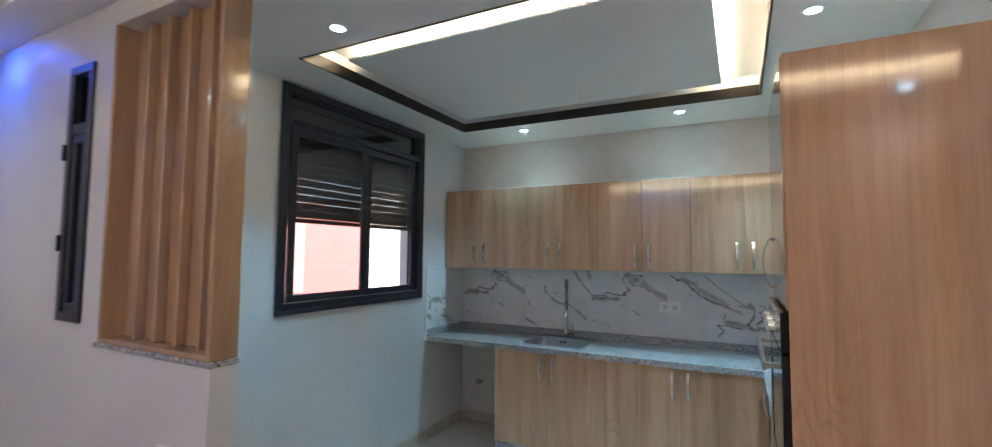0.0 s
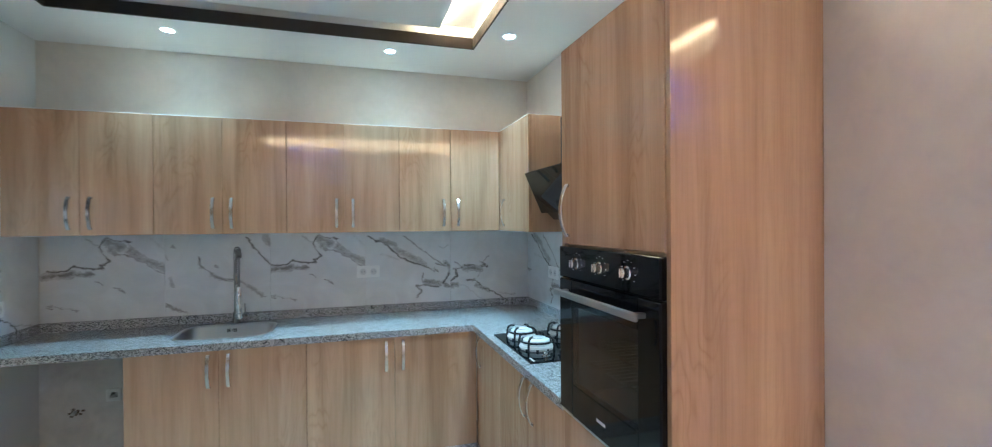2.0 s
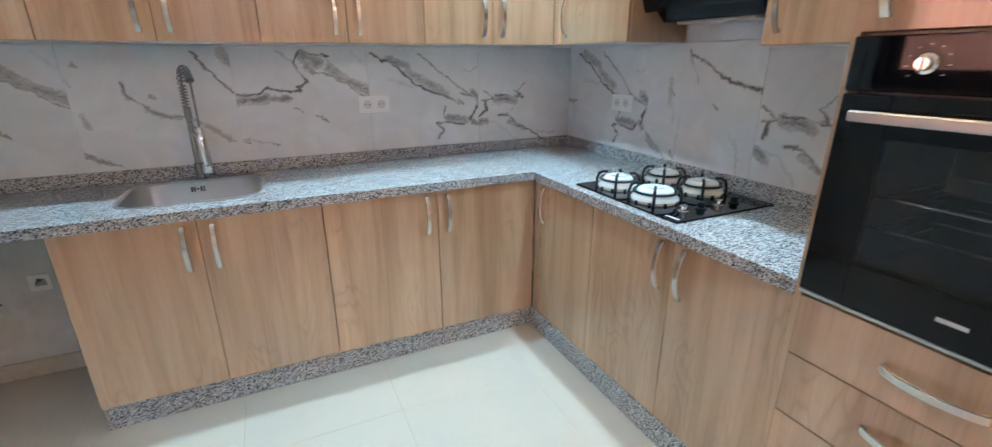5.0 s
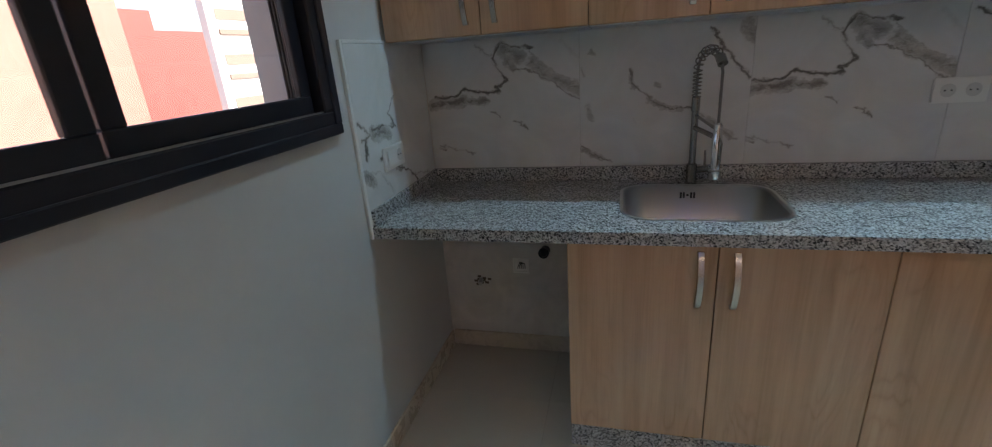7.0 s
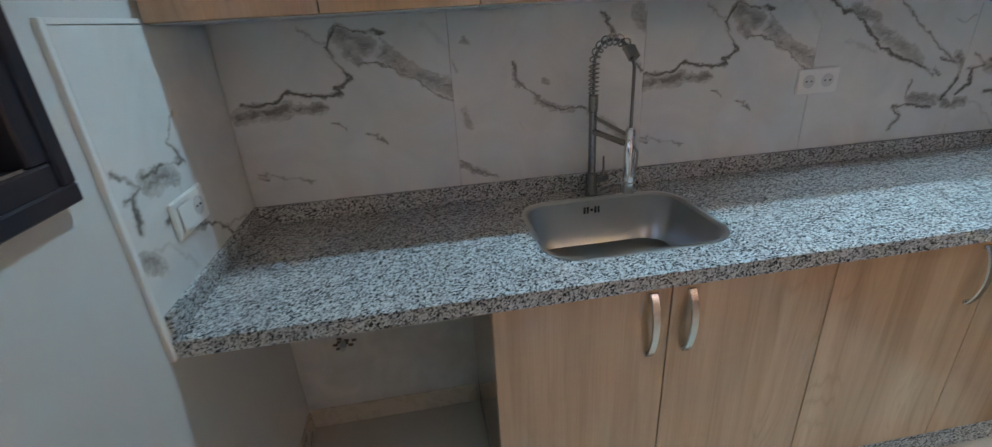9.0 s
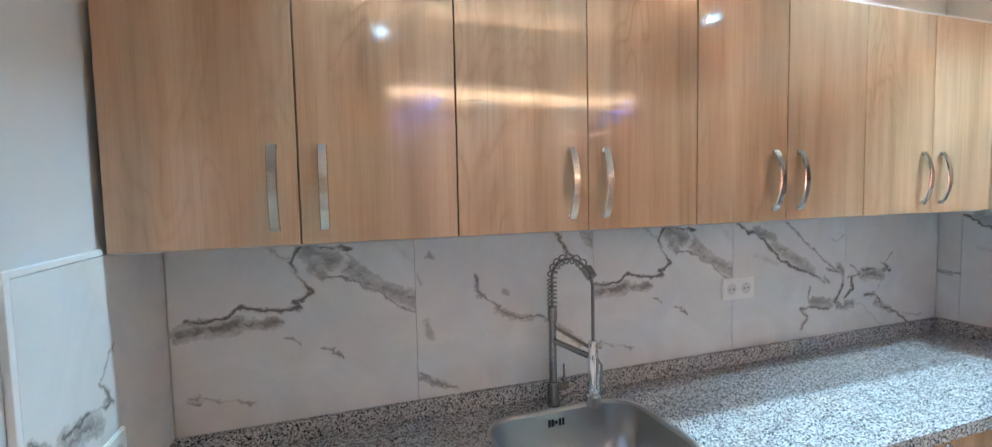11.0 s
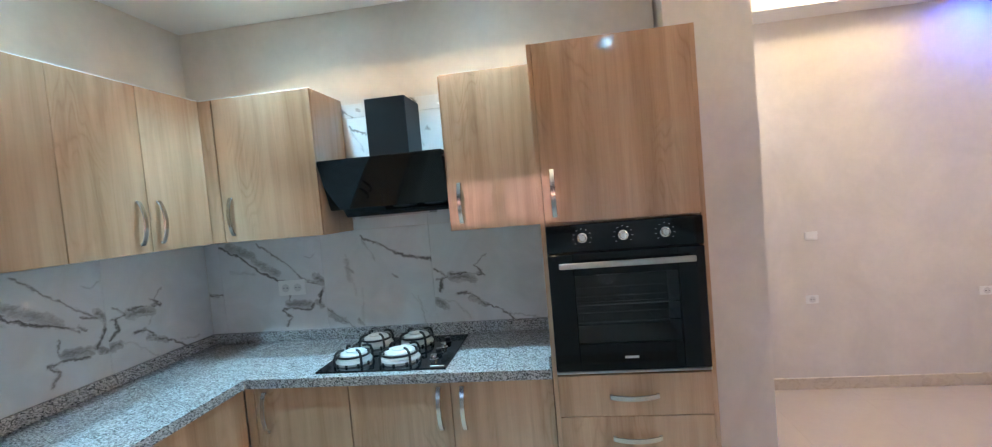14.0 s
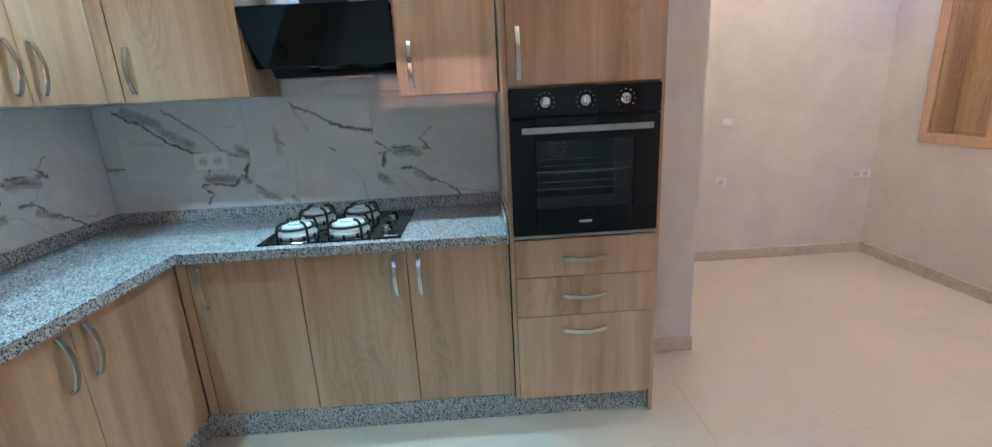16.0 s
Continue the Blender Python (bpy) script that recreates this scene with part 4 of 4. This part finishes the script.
# ---- hob ----
def make_hob():
    hx0, hx1, hy0, hy1 = -0.560, -0.075, -1.515, -0.930
    root = thing("gas_hob", pose(-0.32, -1.22, 0.84), "black glass gas hob with four white burners set in granite", "hob")
    part("glass_plate", cube(hx0, hy0, 0.8402, hx1, hy1, 0.848, 0.002), BLACK_GLASS, root, world=True)
    for cx, cy, r in ((-0.435, -1.055, 0.060), (-0.435, -1.275, 0.068), (-0.190, -1.065, 0.060), (-0.190, -1.275, 0.062)):
        c = pose(cx, cy, 0.848)
        burner = part("burner", lathe(bmesh.new(), [(r + 0.020, 0.0), (r + 0.022, 0.010), (r + 0.016, 0.018), (r + 0.006, 0.021), (r + 0.003, 0.026), (r, 0.043), (r - 0.006, 0.048), (r - 0.016, 0.050)], c), ENAMEL, root, "white enamelled burner", world=True)
        part("cap", lathe(bmesh.new(), [(0.034, 0.0501), (0.033, 0.055), (0.022, 0.057)], c), ENAMEL, burner, world=True)
        for j in range(10):
            q = c @ pose(0, 0, 0, 0, 0, 36 * j)
            nb = cube(r + 0.019, -0.006, 0.001, r + 0.0235, 0.006, 0.010)
            nb.transform(q)
            part("slot", nb, IRON, burner, world=True)
        grate = bmesh.new()
        for j in range(4):
            a = radians(45 + 90 * j)
            dx, dy = math.cos(a), math.sin(a)
            pts = [(cx + dx * q, cy + dy * q, 0.848 + z) for q, z in ((r + 0.029, 0.0), (r + 0.029, 0.030), (r + 0.022, 0.054), (r + 0.006, 0.063), (r - 0.016, 0.063))]
            tube(grate, pts, 0.0058, 8)
        rr = r + 0.013
        tube(grate, [(cx + rr * math.cos(2 * math.pi * j / 24), cy + rr * math.sin(2 * math.pi * j / 24), 0.848 + 0.037) for j in range(25)], 0.0052, 6)
        part("pan_support", grate, IRON, root, "black cast iron pan support", world=True)
    for j in range(4):
        kx = -0.45 + 0.085 * j
        m = pose(kx, -1.435, 0.848)
        part("knob", lathe(bmesh.new(), [(0.020, 0.0), (0.020, 0.004), (0.015, 0.006), (0.014, 0.022), (0.011, 0.024)], m), BLACK_METAL if j % 2 else CHROME, root, "control knob", world=True)
    part("badge", cube(-0.54, -1.50, 0.8481, -0.53, -1.44, 0.8486), CREAM, root, world=True)
    return root


make_hob()


# ---- cooker hood ----
hood = thing("cooker_hood", pose(-0.15, -1.23, 1.50), "slanted black glass cooker hood with square chimney", "cooker hood")
HY0, HY1 = -1.527, -0.928


def prism(profile, y0, y1):
    bm = bmesh.new()
    a = [bm.verts.new((x, y0, z)) for x, z in profile]
    b = [bm.verts.new((x, y1, z)) for x, z in profile]
    n = len(profile)
    for k in range(n):
        bm.faces.new((a[k], a[(k + 1) % n], b[(k + 1) % n], b[k]))
    bm.faces.new(a)
    bm.faces.new(reversed(b))
    bmesh.ops.bevel(bm, geom=bm.edges[:], offset=0.0015, segments=1, affect="EDGES")
    return bm


part("body", prism([(-0.001, 1.545), (-0.245, 1.545), (-0.325, 1.755), (-0.001, 1.755)], HY0 + 0.02, HY1 - 0.02), BLACK_METAL, hood, world=True)
part("glass_front", prism([(-0.262, 1.545), (-0.258, 1.540), (-0.358, 1.772), (-0.364, 1.772)], HY0, HY1), BLACK_GLASS, hood, "slanted black glass front", world=True)
part("lower_glass", prism([(-0.10, 1.502), (-0.205, 1.502), (-0.250, 1.5445), (-0.10, 1.5445)], HY0 + 0.012, HY1 - 0.055), BLACK_GLASS, hood, world=True)
part("filter", cube(-0.20, HY0 + 0.12, 1.492, -0.06, HY1 - 0.12, 1.5015, 0.002), STEEL, hood, "grey metal grease filter", world=True)
part("glass_top", cube(-0.355, HY0, 1.7725, -0.002, HY1, 1.777, 0.001), BLACK_GLASS, hood, world=True)
part("chimney", cube(-0.23, -1.340, 1.7775, -0.001, -1.138, 2.066, 0.002), BLACK_METAL, hood, "matt black square chimney", world=True)
# ---- sink ----
def make_sink():
    root = thing("sink", pose(-2.07, -0.31, 0.66), "rounded stainless steel bowl sink let into the granite", "sink")
    bm = bmesh.new()
    x0, x1, y0, y1 = SX0, SX1, SY0, SY1
    steps = [(0.0, 0.8405, 0.10), (0.0, 0.8445, 0.10), (0.010, 0.8445, 0.095), (0.016, 0.838, 0.09), (0.024, 0.74, 0.085), (0.045, 0.695, 0.075), (0.075, 0.685, 0.06)]
    rings = []
    for inset, z, r in steps:
        rings.append([bm.verts.new((x, y, z)) for x, y in rounded(x0 + inset, y0 + inset, x1 - inset, y1 - inset, r)])
    for a, b in zip(rings, rings[1:]):
        n = len(a)
        for k in range(n):
            bm.faces.new((a[k], a[(k + 1) % n], b[(k + 1) % n], b[k]))
    bm.faces.new(rings[-1])
    part("bowl", bm, STEEL, root, world=True)
    part("drain", lathe(bmesh.new(), [(0.045, 0.0), (0.044, 0.003), (0.030, 0.002), (0.028, -0.004)], pose(-2.07, -0.31, 0.6855)), CHROME, root, "round drain", world=True)
    slots = bmesh.new()
    for dx in (-0.024, -0.013, 0.013, 0.024):
        box(slots, -2.075 + dx - 0.0035, SY1 - 0.0225, 0.795, -2.075 + dx + 0.0035, SY1 - 0.019, 0.818, 0.001)
    box(slots, -2.075 - 0.004, SY1 - 0.0225, 0.803, -2.075 + 0.004, SY1 - 0.019, 0.811, 0.001)
    part("overflow", slots, HOLE, root, "dark overflow slots", world=True)


make_sink()


# ---- tap ----
def make_tap():
    bx, by, bz = -2.060, -0.075, 0.84
    d = Vector((0.052, -0.165, 0))
    u = d.normalized()
    root = thing("kitchen_tap", pose(bx, by, bz), "brushed steel spring-neck kitchen tap with pull-down spray", "tap")
    base = Vector((bx, by, bz))
    part("base", lathe(bmesh.new(), [(0.022, 0.0005), (0.022, 0.006), (0.019, 0.009), (0.019, 0.075), (0.0155, 0.079)], pose(bx, by, bz), 24), TAP_STEEL, root, world=True)
    part("stem", lathe(bmesh.new(), [(0.0125, 0.079), (0.0125, 0.275), (0.0150, 0.277), (0.0150, 0.325), (0.011, 0.328)], pose(bx, by, bz), 20), TAP_STEEL, root, world=True)
    ctl = bmesh.new()
    w = Vector((0.94, 0.34, 0))
    rod(ctl, base + w * 0.015 + Vector((0, 0, 0.052)), base + w * 0.062 + Vector((0, 0, 0.052)), 0.0135, sides=18)
    part("mixer", ctl, TAP_STEEL, root, world=True)
    lev = bmesh.new()
    rod(lev, base + w * 0.052 + Vector((0, 0, 0.060)), base + w * 0.050 + Vector((0, 0, 0.125)), 0.0042, 0.0035, sides=10)
    part("lever", lev, TAP_STEEL, root, world=True)

    def neck(s):
        """Hose centre line: up, over and down; s from 0 to 1."""
        if s < 0.45:
            return base + Vector((0, 0, 0.325 + 0.09 * s / 0.45))
        a = (s - 0.45) / 0.55 * radians(150)
        rr = d.length / 2
        return base + u * (rr - rr * math.cos(a)) + Vector((0, 0, 0.415 + rr * 0.85 * math.sin(a)))

    hose = [neck(k / 40) for k in range(41)]
    part("hose", tube(bmesh.new(), hose + [base + d + Vector((0, 0, 0.42)), base + d + Vector((0, 0, 0.25))], 0.0050, 10), shader("grey_hose", (0.16, 0.155, 0.15), 0.4)[0], root, "dark grey rubber hose", world=True)
    coil, turns, n = [], 15, 15 * 14
    for k in range(n + 1):
        s = k / n * 0.97
        p, q = neck(s), neck(min(1, s + 0.01))
        t = (q - p).normalized()
        side = Vector((-u.y, u.x, 0))
        up = side.cross(t)
        a = 2 * math.pi * turns * k / n
        coil.append(p + 0.0145 * (math.cos(a) * side + math.sin(a) * up))
    part("spring", tube(bmesh.new(), coil, 0.0026, 6), TAP_STEEL, root, "coiled steel spring", world=True)
    tip, lead = neck(0.985), (neck(1.0) - neck(0.95)).normalized()
    part("collar", rod(bmesh.new(), tip - lead * 0.014, tip + lead * 0.018, 0.0165, sides=18), TAP_STEEL, root, world=True)
    arms = bmesh.new()
    tube(arms, [base + Vector((0, 0, 0.215)), base + d * 0.92 + Vector((0, 0, 0.205))], 0.0095, 12)
    tube(arms, [base + Vector((0, 0, 0.262)), base + d * 0.92 + Vector((0, 0, 0.232))], 0.0055, 10)
    part("holder_arm", arms, TAP_STEEL, root, world=True)
    m = Matrix.Translation(base + d)
    spray = part("spray_head", lathe(bmesh.new(), [(0.019, 0.060), (0.021, 0.062), (0.021, 0.090), (0.0165, 0.096), (0.0165, 0.205), (0.014, 0.210), (0.014, 0.250), (0.009, 0.256)], m, 22), CHROME, root, "polished spray head", world=True)
    trig = bmesh.new()
    tube(trig, [base + d + u * 0.016 + Vector((0, 0, 0.205)), base + d + u * 0.032 + Vector((0, 0, 0.19)), base + d + u * 0.028 + Vector((0, 0, 0.11))], 0.0032, 8)
    part("trigger", trig, TAP_STEEL, spray, world=True)


make_tap()


# ---- sockets and switches ----
def outlet(m, kinds, label, category="socket", group="", half=0.042):
    """Local x along the wall, facing -y, centred at the origin."""
    n = len(kinds)
    w = 0.075 * n + 0.010
    root = thing("wall_socket" if category == "socket" else "light_switch", m, label, category, group)
    part("plate", cube(-w / 2, -0.010, -half, w / 2, -0.0005, half, 0.003, 2), PLASTIC, root)
    for k, kind in enumerate(kinds):
        x = (k - (n - 1) / 2) * 0.072
        if kind == "s":
            well = lathe(bmesh.new(), [(0.0225, 0.0), (0.0225, 0.001), (0.0195, 0.001), (0.019, -0.004)], pose(x, -0.0105, 0, 90, 0, 0), 24)
            # the grey puts the well's shade into the colour of white plastic
            face = part("socket_face", well, PLASTIC_GREY, root, "round socket recess, greyed for its shade")
            pins = bmesh.new()
            for dx in (-0.0095, 0.0095):
                rod(pins, (x + dx, -0.0122, 0), (x + dx, -0.0060, 0), 0.0028, sides=10)
            part("pin_hole", pins, HOLE, face)
        else:
            part("rocker", cube(x - 0.028, -0.0145, -half * 0.74, x + 0.028, -0.0102, half * 0.74, 0.0025, 2), PLASTIC, root)
    return root


outlet(pose(-1.222, 0.0, 1.140), "ss", "white double wall socket on the marble tiles", group="double sockets")
outlet(pose(0.0, -0.520, 1.138, 0, 0, -90), "ss", "white double wall socket on the marble tiles", group="double sockets")
outlet(pose(WEST + 0.012, -0.40, 1.040, 0, 0, 90), "ws", "white switch and socket plate beside the window", "socket")
outlet(pose(EAST, -3.775, 1.08, 0, 0, -90), "w", "white wall plate on peach plaster", "switch", "living room plates", 0.030)
outlet(pose(EAST, -3.76, 0.622, 0, 0, -90), "s", "white wall socket on peach plaster", "socket", "living room plates", 0.030)
outlet(pose(EAST, -4.90, 0.622, 0, 0, -90), "ss", "white double wall socket near the room corner", "socket", "living room plates", 0.030)
outlet(pose(-2.516, PY0, 0.835), "w", "white switch plate on the low partition", "switch")

# bare services under the worktop
box_ = thing("service_box", pose(-2.768, 0.009, 0.425), "open white back box with loose wires in bare wall", "junction box")
part("box_rim", frame_y(-0.004, 0.008, -2.806, -2.730, 0.387, 0.463, 0.008, 0.001), PLASTIC, box_, world=True)
part("box_back", cube(-2.798, 0.002, 0.395, -2.738, 0.008, 0.455), PLASTIC, box_, world=True)
wires = bmesh.new()
for k in range(5):
    a = 1.2 * k
    tube(wires, [(-2.785 + 0.009 * k, 0.0, 0.41), (-2.78 + 0.008 * k, -0.012, 0.425 + 0.004 * k), (-2.77 + 0.005 * math.sin(a), -0.006, 0.445)], 0.002, 6)
part("wires", wires, HOLE, box_, "dark wire ends", world=True)
stub = thing("water_pipe", pose(-2.97, 0.0, 0.34), "capped water pipe stub in a ragged wall hole", "pipe")
hole = bmesh.new()
for k in range(9):
    a, rr = 2.4 * k, 0.012 + 0.004 * k
    box(hole, -2.97 + rr * math.cos(a) - 0.009, 0.0045, 0.335 + 0.6 * rr * math.sin(a) - 0.006, -2.97 + rr * math.cos(a) + 0.009, 0.0088 - 0.0002 * k, 0.335 + 0.6 * rr * math.sin(a) + 0.006, 0.002)
part("wall_hole", hole, shader("broken_plaster", (0.12, 0.085, 0.06), 0.9)[0], stub, world=True)
part("pipe_end", rod(bmesh.new(), (-2.97, 0.008, 0.34), (-2.965, -0.035, 0.338), 0.010, sides=12), STEEL, stub, world=True)
waste = thing("waste_pipe", pose(-2.65, 0.0, 0.505), "black drain pipe end below the worktop", "pipe")
part("pipe", rod(bmesh.new(), (-2.65, 0.008, 0.505), (-2.65, -0.05, 0.515), 0.022, 0.020, 18), BLACK_METAL, waste, world=True)
part("rim", lathe(bmesh.new(), [(0.024, 0.0), (0.024, 0.012), (0.017, 0.012), (0.016, 0.002)], pose(-2.65, -0.048, 0.5145, 80, 0, 0)), BLACK_METAL, waste, world=True)
hook = thing("cable_end", pose(-0.01, -1.47, 2.04), "white cable tail hanging above the hood", "cable")
part("cable", tube(bmesh.new(), [(-0.003, -1.46, 2.06), (-0.03, -1.45, 2.05), (-0.045, -1.475, 2.03), (-0.04, -1.51, 2.045), (-0.012, -1.528, 2.06)], 0.004, 8), PLASTIC, hook, world=True)


# ---- outside the window ----
ground = setting("ground", cube(-400, -300, -9.2, 300, 400, -9.0), make_plaster("dusty_ground", (0.30, 0.26, 0.22), 0.2, 0.9, 0.2), "dusty pale street ground far below the window", "ground")
RED = make_plaster("salmon_render", (0.44, 0.14, 0.112), 0.06, 0.8, 0.5, 0.01)
ROSE = make_plaster("pink_render", (0.56, 0.28, 0.21), 0.05, 0.8, 0.4, 0.01)
WHITE_RENDER = make_plaster("white_render", (0.86, 0.84, 0.80), 0.03, 0.8, 0.5, 0.01)
# brown that stands for the shade inside the balconies; the railings share it
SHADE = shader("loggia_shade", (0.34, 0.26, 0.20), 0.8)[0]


def block(name, x0, y0, x1, y1, top, mat, label, parapet=0.5):
    root = thing(name, pose((x0 + x1) / 2, (y0 + y1) / 2, -9.0), label, "building")
    part("wall", cube(x0, y0, -9.0, x1, y1, top, 0.02), mat, root, world=True)
    bm = ring(bmesh.new(), x0, y0, x1, y1, x0 + 0.2, y0 + 0.2, x1 - 0.2, y1 - 0.2, top + 0.002, top + parapet)
    part("roof_parapet", bm, mat, root, world=True)
    return root


block("house", -62, -30, -47.5, 36.4, 10.0, ROSE, "tall pale pink rendered house wall across the street")
b2 = block("house", -62, 36.45, -48.2, 58, 5.4, RED, "salmon red rendered house with a flat stepped roof", 0.7)
part("roof_hut", cube(-60, 36.6, 5.41, -48.5, 40.6, 8.0, 0.02), RED, b2, world=True)
apt = block("apartment_building", -30.1, 27.3, -29.5, 50, 11.0, WHITE_RENDER, "white apartment building with stacked balcony openings", 0.6)
for k in range(6):
    for j in range(3):
        z, y = -7.08 + 3.02 * k, 28.1 + 6.4 * j
        # no opening is cut: a thin slab carries its shade as colour
        bay = part("balcony", cube(-29.52, y, z, -29.45, y + 3.4, z + 0.72), SHADE, apt, "flat brown panel for the shade in a balcony opening", world=True)
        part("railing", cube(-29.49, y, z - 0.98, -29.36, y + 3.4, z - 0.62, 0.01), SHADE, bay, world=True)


# ---- tiles: the pieces of walls and floor ----
def tile_piece(parent, corners, uvs, mat, thick):
    """A thin tile from its four front corners, anticlockwise seen from the front; thick goes backwards."""
    c = [Vector(p) for p in corners]
    back = -(c[1] - c[0]).cross(c[3] - c[0]).normalized() * thick
    e = 0.0012 if thick > 0.006 else 0.0004
    mid = sum(c, Vector()) / 4
    inner = [p + (Vector([e if (mid - p)[k] > 1e-5 else (-e if (mid - p)[k] < -1e-5 else 0) for k in range(3)])) for p in c]
    vs = [tuple(p) for p in inner] + [tuple(p + back * 0.12) for p in c] + [tuple(p + back) for p in c]
    fs = [(0, 1, 2, 3)] + [(k + 4, (k + 1) % 4 + 4, (k + 1) % 4, k) for k in range(4)] + [(k + 8, (k + 1) % 4 + 8, (k + 1) % 4 + 4, k + 4) for k in range(4)] + [(11, 10, 9, 8)]
    me = bpy.data.meshes.new("tile")
    me.from_pydata(vs, [], fs)
    layer = me.uv_layers.new(name="tile")
    for loop in me.loops:
        layer.data[loop.index].uv = uvs[loop.vertex_index % 4]
    me.materials.append(mat)
    ob = new("tile", me)
    ob.parent = parent
    return ob


def wall_of(name):
    return bpy.data.objects[name]


G = 0.0006
north, east, west = wall_of("wall_north"), wall_of("wall_east"), wall_of("wall_west")


def tile_run(parent, edges, origin, width, z0, z1, kinds, place_at, zbase=0.84, height=0.60):
    for (a, b), kind in zip(zip(edges, edges[1:]), kinds):
        a2, b2 = a + G, b - G
        pts = [place_at(a2, z0 + G), place_at(b2, z0 + G), place_at(b2, z1 - G), place_at(a2, z1 - G)]
        o = origin(a)
        uvs = [((a2 - o) / width, (z0 - zbase) / height), ((b2 - o) / width, (z0 - zbase) / height), ((b2 - o) / width, (z1 - zbase) / height), ((a2 - o) / width, (z1 - zbase) / height)]
        tile_piece(parent, pts, uvs, MARBLE[kind], 0.0085)


tile_run(north, [-3.138, -2.486, -1.865, -1.243, -0.622, -0.0005], lambda a: -3.107 if a < -3 else a, 0.621, 0.8405, 1.4295, "abacd", lambda s, z: (s, 0.0, z))
# along the hob wall the run is counted from the corner towards the room
tile_run(east, [0.0005, 0.090, 0.711, 1.332, 1.955], lambda a: a - 0.33 if a < 0.05 else a, 0.621, 0.8405, 1.4295, "befg", lambda s, z: (0.0, -s, z))
tile_run(east, [0.9155, 1.332, 1.5295], lambda a: a - 0.205 if a < 1 else a, 0.621, 1.4305, 2.03, "fb", lambda s, z: (0.0, -s, z), 1.43)
tile_run(east, [0.9155, 1.332, 1.5295], lambda a: a - 0.205 if a < 1 else a, 0.621, 2.0312, 2.105, "bf", lambda s, z: (0.0, -s, z), 1.7)
tile_run(west, [0.0005, 0.618], lambda a: a, 0.621, 0.8405, 1.4295, "g", lambda s, z: (WEST + 0.0105, -0.618 + s, z))
root = thing("tile_edging", pose(WEST, -0.62, 1.1), "thin white edging strip round the window-side tiles", "edging")
part("strip", cube(WEST + 0.0005, -0.632, 0.80, WEST + 0.0115, -0.6185, 1.4405, 0.001), FILLER, root, world=True)
part("strip", cube(WEST + 0.0005, -0.6180, 1.4300, WEST + 0.0115, -0.3380, 1.4405, 0.001), FILLER, root, world=True)

under = setting("trim_bare_patch", cube(WEST + 0.001, 0.0062, FZ + 0.085, -2.48, 0.0088, 0.80), BARE, "rough bare skim-coated patch under the worktop", "wall finish")

fx = [-4.4 + 0.6 * k for k in range(11)]
fy = [-5.16 + 0.6 * k for k in range(10)]
for x in fx:
    for y in fy:
        x1, y1 = min(x + 0.5996, EAST + 0.05), min(y + 0.5996, 0.01)
        if x1 - x > 0.05 and y1 - y > 0.05 and not (y > -2.9 and x1 < WEST):
            tile_piece(floor, [(x, y, FZ), (x1, y, FZ), (x1, y1, FZ), (x, y1, FZ)], [(0, 0), (1, 0), (1, 1), (0, 1)], FLOOR, 0.0055)
